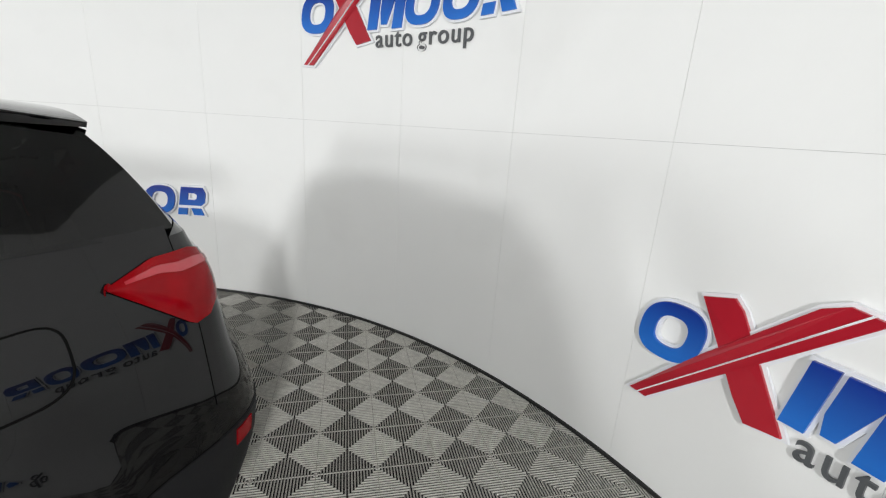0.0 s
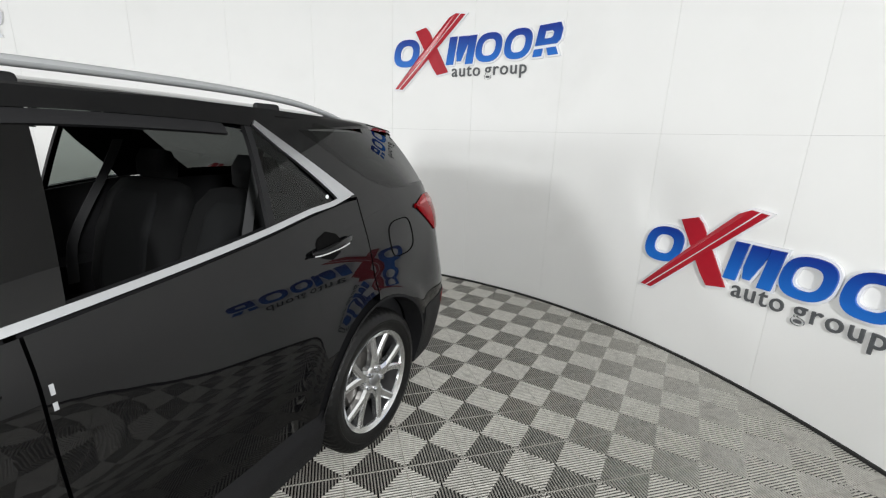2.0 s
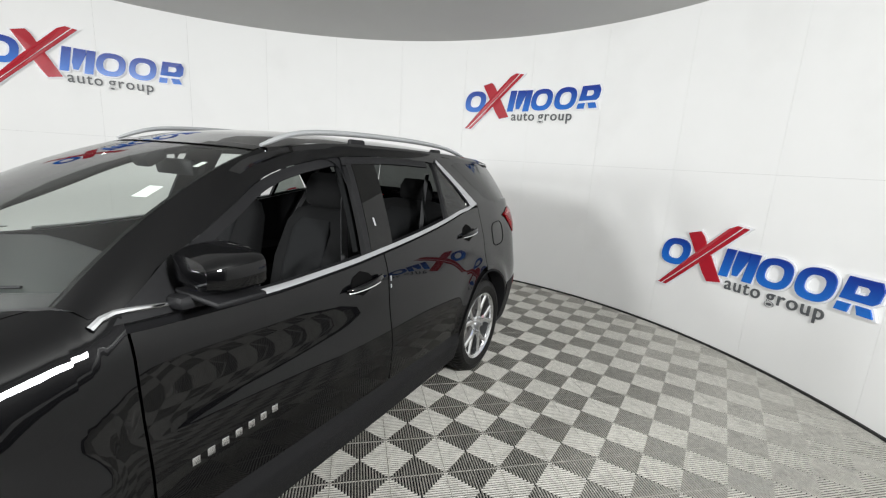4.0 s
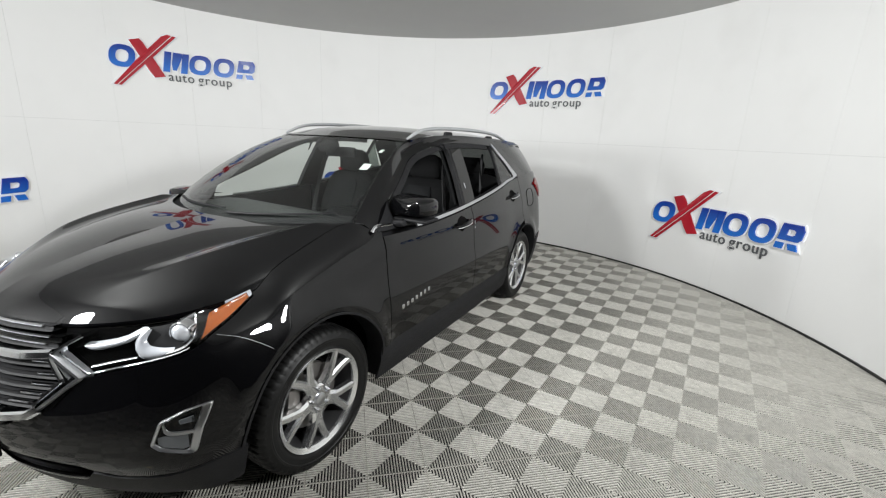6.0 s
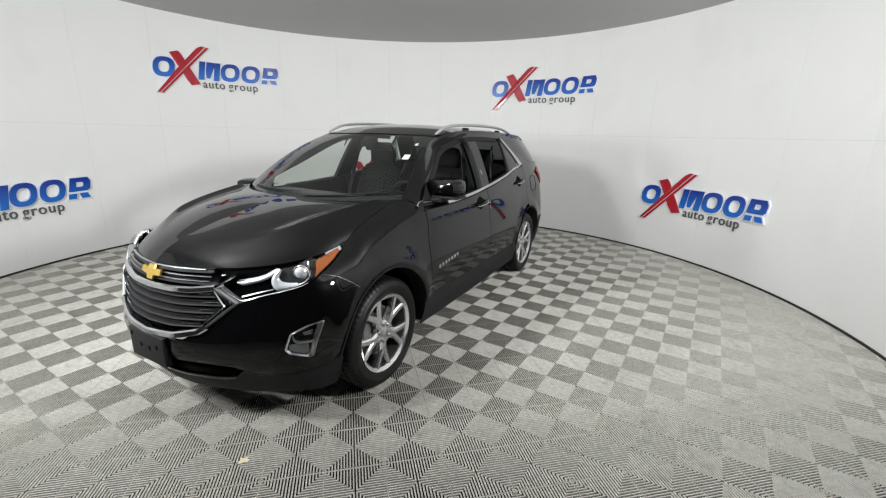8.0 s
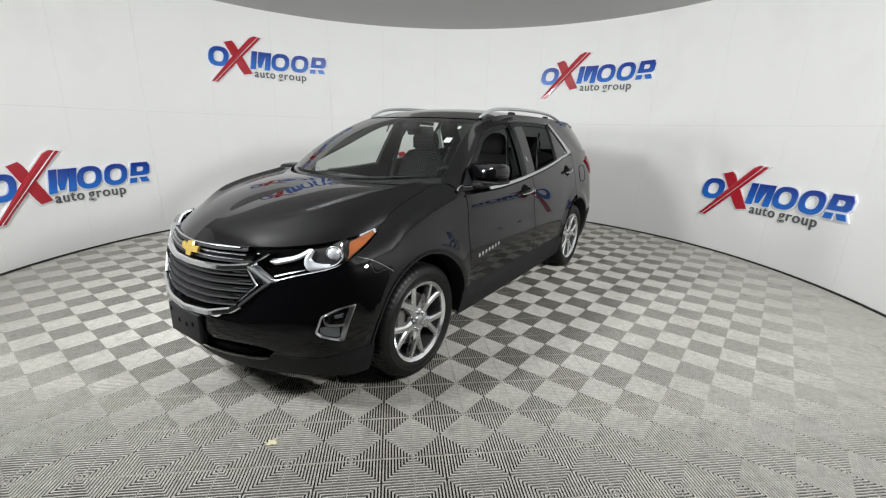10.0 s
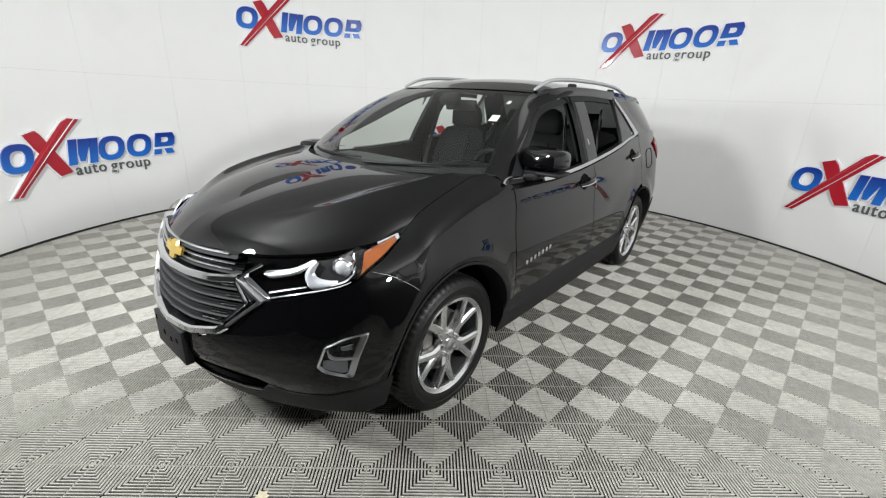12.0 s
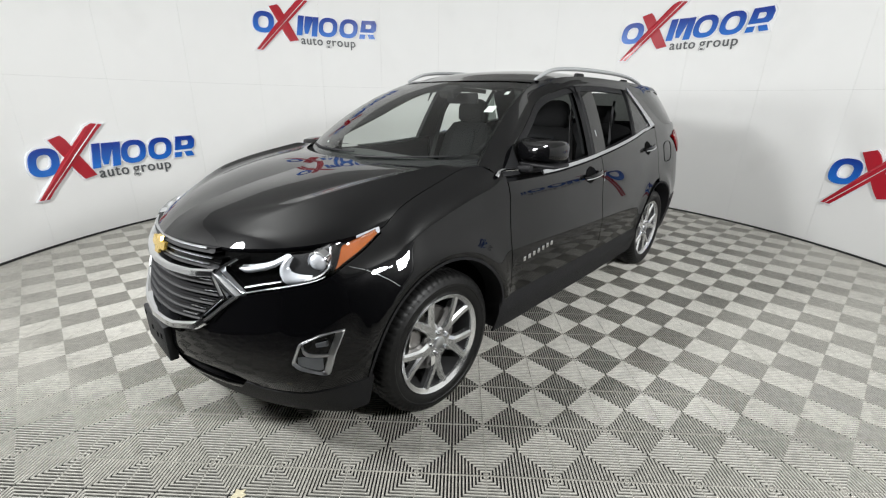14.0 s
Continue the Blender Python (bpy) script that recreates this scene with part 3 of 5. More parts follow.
# ---- cabin: roof, pillars, glass ----
ROOF_C = spline([(-0.52, 1.548), (-0.2, 1.578), (0.2, 1.600), (0.7, 1.616), (1.2, 1.617), (1.5, 1.592), (1.70, 1.543)])
ROOF_Z = spline([(-0.52, 1.505), (-0.2, 1.540), (0.2, 1.552), (0.7, 1.560), (1.1, 1.564), (1.4, 1.556), (1.64, 1.528)])
ROOF_Y = spline([(-0.52, 0.535), (-0.2, 0.562), (0.3, 0.578), (0.9, 0.582), (1.4, 0.575), (1.64, 0.575)])


def roof_at(a, t):
    """The roof: a from the middle (0) to its left edge (1), t from tail (0) to screen (1)."""
    xm, xe = -0.52 + 2.22 * t, -0.50 + 2.14 * t
    x = xm + (xe - xm) * a ** 2
    zc, ze = ROOF_C(xm), ROOF_Z(xe)
    return Vector((x, ROOF_Y(xe) * a, zc + (ze - zc) * (0.55 * a**2 + 0.45 * a**6)))


both("roof", [[roof_at(a, t) for a in np.linspace(0, 1, 15)] for t in np.linspace(0, 1, 40)], PAINT, 0.015, flip=True)
part("headliner", sheet([[roof_at(abs(a), t) * 1 - Vector((0, 0 if a >= 0 else 2 * roof_at(abs(a), t).y, 0.035)) for a in np.linspace(-0.97, 0.97, 21)] for t in np.linspace(0.05, 0.97, 20)], flip=True), HEADLINER, car)

# windscreen, its pillars and the cowl
A_BASE, A_TOP = Vector((2.335, 0.770, 1.105)), Vector((1.72, 0.622, 1.455))


def screen_at(a, t):
    """The windscreen: a from the middle to its left edge, t from cowl to roof."""
    base = Vector((2.66 - 0.28 * a**2.2, 0.745 * a, 1.095 + 0.025 * a * a))
    top = roof_at(a * 0.97, 1.0) + Vector((0.012, 0, -0.004))
    p = base.lerp(top, t)
    return p + Vector((0.030, 0, 0.036)) * (4 * t * (1 - t)) * (1.2 - 0.2 * a * a)


rows = [[screen_at(abs(a), t) * 1 if a >= 0 else Vector((screen_at(-a, t).x, -screen_at(-a, t).y, screen_at(-a, t).z)) for a in np.linspace(-1, 1, 31)] for t in np.linspace(0, 1, 14)]
screen = part("windscreen", sheet(rows, flip=False), GLASS, car, "clear laminated windscreen")
screen.visible_shadow = False
rows = [[p + Vector((0.002, 0, 0.004)) for p in r] for r in [[screen_at(abs(a), t) if a >= 0 else Vector((screen_at(-a, t).x, -screen_at(-a, t).y, screen_at(-a, t).z)) for a in np.linspace(-1, 1, 31)] for t in (0.955, 1.0)]]
part("screen_band", sheet(rows), PIANO, screen)

# outer line of the front pillar and cant rail down to the rear
CANT = smooth_line([(2.34, 0, 1.09), (2.20, 0, 1.182), (2.0, 0, 1.296), (1.825, 0, 1.396), (1.715, 0, 1.449), (1.58, 0, 1.500), (1.42, 0, 1.536), (1.2, 0, 1.552), (0.9, 0, 1.557), (0.5, 0, 1.549), (0.1, 0, 1.530), (-0.2, 0, 1.512)], 60)
LINE_T = smooth_line([(2.27, 0, 1.10), (2.11, 0, 1.198), (1.97, 0, 1.266), (1.84, 0, 1.332), (1.73, 0, 1.392), (1.60, 0, 1.446), (1.445, 0, 1.487), (1.318, 0, 1.506), (1.05, 0, 1.517), (0.8, 0, 1.514), (0.57, 0, 1.504), (0.47, 0, 1.496), (0.40, 0, 1.488)], 60)
rows = []
for k, (p, q) in enumerate(zip(CANT, LINE_T)):
    inner = screen_at(0.985, (2.34 - p.x) / 0.72) if p.x > 1.60 else roof_at(0.985, min(1, (p.x + 0.50) / 2.10))
    outer, low = cabin(p.x, p.z), cabin(q.x, q.z)
    mid = inner.lerp(outer, 0.55) + Vector((0, 0.010, 0.010))
    rows.append([inner, mid, outer, outer.lerp(low, 0.5) + Vector((0, 0.003, 0)), low, low + Vector((0, -0.05, -0.004))])
both("cant_rail", rows, PAINT, sharp=50)
# black rubber lips along the windows' upper edge
rows = [[cabin(q.x, q.z - 0.002) + Vector((0, 0.002, 0)), cabin(q.x - 0.004, q.z - 0.014) + Vector((0, 0.004, 0)), cabin(q.x - 0.008, q.z - 0.034) + Vector((0, 0.001, 0)), cabin(q.x - 0.009, q.z - 0.040) + Vector((0, -0.014, 0))] for q in LINE_T[:55]]
both("window_seal", rows, CLAD)

# middle pillar: two glossy black covers with a gap, and the doors' window frames
for x0a, x0b, x1a, x1b, m in ((1.262, 1.342, 1.228, 1.306, CLAD), (1.224, 1.302, 1.064, 1.142, PIANO)):
    lo = [(x0b + (x1b - x0b) * k / 4, BELT(x0b) + 0.002) for k in range(5)]
    hi = [(x0a + (x1a - x0a) * k / 4, 1.524) for k in range(5)]
    both("pillar_cover", ruled(lo, hi, 10, lambda x, z: cabin(x, z) - Vector((0, 0.004 * step(1.44, 1.50, z), 0))), m, 0.03)
# rounded upper corner of the front window
corner = along([(1.43, 0, 1.490), (1.304, 0, 1.504), (1.324, 0, 1.395)], 12)
arc = [Vector((1.43, 0, 1.490)) * (1 - t) ** 2 + Vector((1.316, 0, 1.498)) * 2 * t * (1 - t) + Vector((1.324, 0, 1.395)) * t * t for t in np.linspace(0, 1, 13)]
both("window_corner", ruled([(p.x, p.z) for p in corner], [(p.x, p.z) for p in arc], 3, lambda x, z: cabin(x, z) + Vector((0, 0.001, 0))), CLAD, 0.01)
# frame between the rear window and the fixed quarter light
lo, hi = [(0.572 - 0.026 * k / 2, BELT(0.56) + 0.002) for k in range(3)], [(0.506 - 0.022 * k / 2, 1.516) for k in range(3)]
both("window_bar", ruled(lo, hi, 8, lambda x, z: cabin(x, z) - Vector((0, 0.004 * step(1.44, 1.50, z), 0))), CLAD, 0.02)
lo = [(0.546 - 0.30 * k / 12, BELT(0.546 - 0.30 * k / 12) + 0.002) for k in range(13)]
hi = [(0.488 - 0.243 * k / 12, 1.496 - 0.266 * (k / 12) ** 1.05) for k in range(13)]
for ob in both("quarter_light", ruled(lo, hi, 10, cabin), TINT):
    ob.visible_shadow = False
part("white_dot", tube([cabin(0.262, 1.244) + Vector((0, 0.001, 0)), cabin(0.262, 1.244) + Vector((0, 0.004, 0))], 0.008, 10), PAPER, car)

# pillar behind the trim, and the dark glass that wraps to the tail
lo = [(0.462 - (0.462 - 0.11) * k / 14, 1.518 - (1.518 - 1.232) * (k / 14) ** 1.05) for k in range(15)]
EDGE = smooth_line([(0.345, 0, 1.540), (0.231, 0, 1.460), (0.074, 0, 1.352), (-0.048, 0, 1.284), (-0.12, 0, 1.256), (-0.20, 0, 1.238)], 14)
both("rear_pillar", ruled(lo, [(p.x, p.z) for p in EDGE], 10, cabin), PAINT, 0.01)
lo = [(p.x - 0.005, p.z - 0.001) for p in EDGE]
# body under that glass
rows = [[cabin(x, BELT(x) - 0.01), cabin(x, 1.245)] for x in np.linspace(0.12, -0.60, 12)]
both("quarter_shelf", rows, PAINT)


def tail_at(a, t):
    """The raked tail above the belt: a from the middle to the corner, t from the belt to the spoiler."""
    low = Vector((-0.75 + 0.15 * a**3, 0.695 * a, 1.215 + 0.016 * a))
    top = Vector((-0.49 + 0.02 * a, 0.550 * a, 1.495))
    return low.lerp(top, t) + Vector((-0.012, 0, 0.008)) * 4 * t * (1 - t)


rows = []
for k, p in enumerate(lo):
    t = 1 - k / 14
    a, b = cabin(p[0], p[1]), tail_at(0.985, t)
    rows.append([a.lerp(b, j / 10) + Vector((0, 0.035, 0)) * math.sin(math.pi * j / 10) * (0.6 + 0.4 * t) for j in range(11)])
for ob in both("rear_side_glass", rows, PRIVACY, sharp=60):
    ob.visible_shadow = False
# dash of roof colour over that glass, to the spoiler
rows = [[roof_at(0.98, u), cabin(0.36 - 0.36 * v, 1.538 - 0.02 * v).lerp(Vector((-0.47, 0.56, 1.495)), v * v) + Vector((0, 0.004, 0))] for u, v in zip(np.linspace(0.40, 0.0, 12), np.linspace(0, 1, 12))]
both("roof_edge", rows, PAINT, flip=False)
rows = [[tail_at(abs(a), t) if a >= 0 else Vector((tail_at(-a, t).x, -tail_at(-a, t).y, tail_at(-a, t).z)) for a in np.linspace(-0.98, 0.98, 21)] for t in np.linspace(0, 1, 10)]
tail_glass = part("rear_window", sheet(rows), PRIVACY, car, "dark tinted rear window")
tail_glass.visible_shadow = False
rows = [[Vector((x + 0.055 * a * a, 0.55 * a, z - 0.035 * a * a)) for a in np.linspace(-1, 1, 21)] for x, z in ((-0.44, 1.556), (-0.52, 1.533), (-0.545, 1.522), (-0.54, 1.508), (-0.44, 1.512))]
part("spoiler", sheet(rows, flip=True), PAINT, car)

# tailgate, tail lamps and rear bumper
n_plan = len(PLAN) - 1
s0 = s_of_x(-0.60)
cols = np.linspace(s0 + 0.35, n_plan, 30)
both("tailgate", [[skin(s, z) for s in cols] for z in np.linspace(0.66, 1.215, 14)], PAINT, 0.02, flip=False)
both("tail_shelf", [[skin(s, 1.212) for s in cols], [tail_at(0.985 * (1 - k / 29), 0.0) + Vector((0, 0, 0.003)) for k in range(30)]], PAINT)
lamp_lo = [(s_of_x(-0.385 - 0.26 * t), 1.128 - 0.155 * min(1, t / 0.75) + 0.02 * max(0, t - 0.75)) for t in np.linspace(0, 1, 14)]
lamp_hi = [(s_of_x(-0.385 - 0.26 * t), 1.132 + 0.045 * min(1, t / 0.5)) for t in np.linspace(0, 1, 14)]
lamp_lo += [(lamp_lo[-1][0] + 2.4 * k, 0.985 + 0.012 * k) for k in range(1, 6)]
lamp_hi += [(lamp_hi[-1][0] + 2.4 * k, 1.177 - 0.006 * k) for k in range(1, 6)]
rows = [[skin(p[0] + (q[0] - p[0]) * k / 8, p[1] + (q[1] - p[1]) * k / 8) + Vector((-0.006, 0.012 * math.sin(math.pi * k / 8) + 0.006, 0)) for p, q in zip(lamp_lo, lamp_hi)] for k in range(9)]
for ob in both("tail_lamp", rows, RED_LENS, 0.02, label="glossy red tail lamp wrapping the corner"):
    sg = 1 if ob.data.vertices[40].co.y > 0 else -1
    rr = [[p + Vector((-0.002, 0.004, 0)) for p in rows[k][2:-2]] for k in (6, 7)]
    part("bright_band", sheet(rr if sg > 0 else mirror_y(rr), flip=sg < 0), PINK_LENS, ob, "paler band of the lens")
cols = np.linspace(s_of_x(AXLE_R - 0.405), n_plan, 40)
both("rear_bumper", [[skin(s, 0.58 + (0.70 - 0.58) * k / 5) for s in cols] for k in range(6)], PAINT, 0.02)
both("rear_cladding", [[skin(s, z) + Vector((-0.004, 0.004, 0)) for s in cols] for z in (0.24, 0.30, 0.38, 0.46, 0.53, 0.576)], CLAD, 0.03)
rr = [[skin(s, z) + Vector((-0.008, 0.006, 0)) for s in np.linspace(s_of_x(-0.66), s_of_x(-0.74), 6)] for z in (0.50, 0.535, 0.56)]
both("bumper_reflector", rr, RED_LENS, 0.01, label="small red reflector")

# ---- the nose ----
LIP = smooth_line([(3.555, 0.0, 0.872), (3.535, 0.16, 0.873), (3.475, 0.34, 0.872), (3.375, 0.50, 0.876), (3.235, 0.645, 0.893), (3.08, 0.725, 0.917), (2.975, 0.752, 0.936)], 30)
SIDE_EDGE = [skin_x(x, SHUT(x)) + Vector((0, -0.0022, 0.0006)) for x in np.linspace(2.975, 2.42, 25)]
LIP = [p + (SIDE_EDGE[0] - LIP[-1]) * (k / 30) ** 2 for k, p in enumerate(LIP)]
COWL = smooth_line([(2.70, 0, 1.108), (2.675, 0.25, 1.108), (2.59, 0.5, 1.108), tuple(SIDE_EDGE[-1])], 30)
MID = smooth_line([(3.555, 0, 0.872), (3.50, 0, 0.920), (3.40, 0, 0.967), (3.2, 0, 1.023), (3.0, 0, 1.064), (2.85, 0, 1.091), (2.70, 0, 1.112)], 24)


CREST = spline([(0, 0.30), (0.17, 0.42), (0.29, 0.57), (0.54, 0.73), (0.92, 0.93), (1, 0.96)])


def at(line, t):
    """A point at share t of a row of points."""
    k = min(int(t * (len(line) - 1)), len(line) - 2)
    return line[k].lerp(line[k + 1], t * (len(line) - 1) - k)


def hood_at(a, b):
    """Coons patch over the four edges with a raised crest; a across, b from lip to cowl."""
    p = at(LIP, a).lerp(at(COWL, a), b) + at(MID, b).lerp(at(SIDE_EDGE, b), a)
    p -= LIP[0].lerp(LIP[30], a).lerp(COWL[0].lerp(COWL[30], a), b)
    crown = math.sin(math.pi * b) * math.sin(math.pi * a) * 0.028
    c, h = CREST(b), 0.034 * step(0.12, 0.34, b) * (1 - step(0.82, 1.0, b))
    if a < c:
        ridge = h * max(0, 1 - (c - a) / 0.20) ** 1.5
    else:
        ridge = h * max(0, 1 - (a - c) / max(1 - c, 0.05))
    return p + Vector((0, 0, crown + ridge))


hood_rows = []
for bb in np.linspace(0, 1, 37):
    c = CREST(bb)
    cols = [*np.linspace(0, c - 0.26, 8), *np.linspace(c - 0.22, c - 0.016, 9), c + 0.004, *np.linspace(c + 0.02, 1, 10)]
    hood_rows.append([hood_at(max(0, q), bb) for q in cols])
both("hood", hood_rows, PAINT, 0.02, sharp=40)
rolled = [[p + Vector((dx, 0, dz)) for p in LIP] for dx, dz in ((0, 0), (0.003, -0.007), (0.0, -0.016), (-0.012, -0.024), (-0.04, -0.026))]
both("hood_edge", rolled, PAINT)
# black cowl tray with wipers
rows = [[COWL[i] + Vector((0.02, 0, -0.02)), COWL[i] + Vector((-0.05, 0, -0.03)), screen_at(i / 30, 0.06) + Vector((-0.01, 0, -0.01))] for i in range(31)]
both("cowl", rows, CLAD)
for y0, y1 in ((0.10, 0.66), (-0.50, 0.05)):
    pts = [screen_at(abs(y0 + (y1 - y0) * t) / 0.745, 0.035 + 0.03 * t) for t in np.linspace(0, 1, 8)]
    pts = [Vector((p.x, math.copysign(p.y, y0 + (y1 - y0) * t), p.z)) + Vector((0.006, 0, 0.006)) for p, t in zip(pts, np.linspace(0, 1, 8))]
    part("wiper", tube(pts, [0.009, 0.007, 0.006, 0.006, 0.006, 0.006, 0.005, 0.004], 8), CLAD, car, "thin black wiper arm")

# bumper skin from the grille round to the wheel opening
FACE_LO = spline([(0, 0.40), (0.36, 0.405), (0.50, 0.395), (0.60, 0.345), (0.74, 0.345), (0.80, 0.36), (0.9, 0.385)])


S_K, S_IN = s_of_y(0.43), s_of_y(0.545)
S_TIP = s_of_x(3.0)
LAMP_LOW = spline([(S_IN, 0.724), (s_of_y(0.64), 0.752), (s_of_x(3.33), 0.793), (s_of_x(3.2), 0.843), (s_of_x(3.1), 0.879), (S_TIP, 0.920)])
LAMP_HIGH = spline([(S_K, 0.856), (s_of_y(0.60), 0.870), (s_of_x(3.3), 0.888), (s_of_x(3.15), 0.912), (S_TIP, 0.936)])


def face_bottom(s):
    p = PLAN[int(s)]
    base = FACE_LO(min(p.y, 0.9))
    if p.x < AXLE_F + OPEN_R:
        base = max(base, HUB_Z + math.sqrt(max(OPEN_R**2 - (p.x - AXLE_F) ** 2, 0)))
    return base


def bumper_top(s):
    if s >= S_IN:
        return LAMP_LOW(s) - 0.004
    y = at(PLAN, s / (len(PLAN) - 1)).y
    return 0.722 if y > 0.5 else 0.512 + 0.085 * step(0.22, 0.39, y) + 0.12 * step(0.38, 0.53, y)


half_cols = [*np.linspace(0, S_IN, 30), *np.linspace(S_IN, S_TIP, 44)[1:]]
rows = []
for k in range(15):
    r = []
    for sg, s in [(-1, s) for s in half_cols[:0:-1]] + [(1, s) for s in half_cols]:
        top, bot = bumper_top(s), face_bottom(s)
        q = skin(s, bot + (top - bot) * k / 14)
        r.append(Vector((q.x, q.y * sg, q.z)))
    rows.append(r)
part("front_bumper", sheet(rows, 0.02), PAINT, car)
# Thin silver tube drawn as the glint that runs along the bumper's seam
seam = [skin_x(p.x, p.z) + Vector((0.001, 0.0012, 0)) for p in smooth_line([(3.19, 0, 0.835), (3.12, 0, 0.812), (3.05, 0, 0.768), (3.01, 0, 0.735)], 12)]
part("bumper_seam", tube(seam, 0.0006, 6), RAIL, car)

# headlamps
LAMP_S = [S_K + (S_TIP - S_K) * k / 30 for k in range(31)]


def lamp_pt(s, v, out=0.0):
    lo_z = LAMP_LOW(s) if s > S_IN else 0.726 + (0.80 - 0.726) * (S_IN - s) / (S_IN - S_K)
    z = lo_z + (LAMP_HIGH(s) - lo_z) * v
    p, q = skin(s, z), skin(s + 3, z)
    d = (q - p).normalized()
    return p + Vector((d.y, -d.x, 0)) * out


bowl = [[lamp_pt(s, v, -0.035) for s in LAMP_S] for v in np.linspace(0, 1, 9)]
lens_rows = [[lamp_pt(s, v, 0.003) for s in LAMP_S] for v in np.linspace(0, 1, 9)]
lamps = both("headlamp", bowl, PIANO, 0.0, label="headlamp with dark housing, white light guide and amber corner")
for k, lamp in enumerate(lamps):
    sg = 1 if k == 0 else -1

    def side(rows_in):
        return rows_in if sg > 0 else mirror_y(rows_in)

    def strip(name, line, mat, out0, half, label="", rise=0.013):
        """A raised strip on the lamp along (share, height share, half width in metres) places."""
        pts = smooth_line([(a * 0.72, b * 0.10, w) for a, b, w in line], 28)
        rr = []
        for w in (-1, -0.75, -0.5, -0.25, 0, 0.25, 0.5, 0.75, 1):
            r = []
            for k, p in enumerate(pts):
                d = pts[min(k + 1, 28)] - pts[max(k - 1, 0)]
                d = Vector((d.x, d.y, 0)).normalized()
                q = Vector((p.x - d.y * w * p.z * half, p.y + d.x * w * p.z * half, 0))
                r.append(lamp_pt(S_K + (S_TIP - S_K) * min(max(q.x / 0.72, 0), 1), min(max(q.y / 0.10, 0.0), 1.0), out0 + rise * math.cos(w * math.pi / 2)))
            rr.append(r)
        return part(name, sheet(side(rr), flip=sg < 0), mat, lamp, label)

    strip("light_guide", [(0.125, 0.60, 0.3), (0.15, 0.61, 1), (0.22, 0.63, 1), (0.30, 0.68, 1), (0.36, 0.82, 1), (0.41, 0.96, 0.8)], WHITE_LAMP, -0.028, 0.0105, "white light guide")
    strip("lower_line", [(0.16, 0.15, 1), (0.26, 0.16, 1), (0.37, 0.17, 0.6)], SATIN, -0.026, 0.003, rise=0.006)
    refl = [[lamp_pt(S_K + (S_TIP - S_K) * q, v, -0.033) for q in np.linspace(0.39, 0.66 + 0.05 * v, 10)] for v in np.linspace(0.10, 0.95, 6)]
    part("reflector", sheet(side(refl), flip=sg < 0), BARREL, lamp, "smoky inner reflector")
    strip("light_bowl", [(0.425, 0.98, 0.5), (0.39, 0.72, 0.9), (0.385, 0.48, 1.15), (0.41, 0.27, 1.1), (0.47, 0.16, 0.8), (0.54, 0.12, 0.45)], WHITE_LAMP, -0.026, 0.020, "bright white lower bowl")
    strip("bowl_rim", [(0.50, 0.10, 1), (0.58, 0.11, 1), (0.635, 0.22, 1), (0.67, 0.50, 1), (0.70, 0.90, 0.8)], CHROME, -0.018, 0.0055, rise=0.008)
    strip("chrome_edge", [(0.02, 0.03, 1), (0.25, 0.03, 1), (0.45, 0.03, 1), (0.62, 0.03, 0.8)], CHROME, -0.008, 0.0032, rise=0.004)
    amber_rows = [[lamp_pt(S_K + (S_TIP - S_K) * a, v, -0.006) for a in np.linspace(0.675 + 0.13 * v, 0.975, 12)] for v in np.linspace(0.05, 0.70, 6)]
    part("turn_lamp", sheet(side(amber_rows), flip=False), AMBER, lamp, "amber turn lamp")
    top_rows = [[lamp_pt(S_K + (S_TIP - S_K) * a, v, -0.005) for a in np.linspace(0.86, 0.985, 10)] for v in (0.76, 0.98)]
    part("bright_corner", sheet(side(top_rows)), WHITE_LAMP, lamp)
    tip_rows = [[lamp_pt(S_K + (S_TIP - S_K) * a, v, -0.004) for a in (0.978, 1.0)] for v in (0.02, 0.35, 0.7, 0.98)]
    part("bright_tip", sheet(side(tip_rows)), WHITE_LAMP, lamp)
    c = lamp_pt(S_K + (S_TIP - S_K) * 0.585, 0.62, -0.022)
    c = Vector((c.x, c.y * sg, c.z))
    d = Vector((0.84, 0.54 * sg, 0.0))
    q = d.to_track_quat("Y", "Z").to_matrix().to_4x4()
    bm = revolve([(0.033, 0.004), (0.036, 0.009), (0.040, 0.004), (0.042, -0.03)], 28, Matrix.Translation(c) @ q)
    part("projector", bm, CHROME, lamp, "round projector in a bright ring")
    bm = revolve([(0.0, 0.026), (0.014, 0.023), (0.026, 0.014), (0.034, 0.003)], 24, Matrix.Translation(c) @ q)
    part("projector_lens", bm, WHITE_LAMP, lamp)
    ob = part("cover", sheet(side(lens_rows), flip=False), LENS, lamp, "clear lamp cover")
    ob.visible_shadow = False

# grille: bright outline, dark slats, two openings
def nose(y, z, out=0.0):
    p = skin(s_of_y(abs(y)), z)
    return Vector((p.x + out, math.copysign(p.y, y) if y else 0.0, p.z))


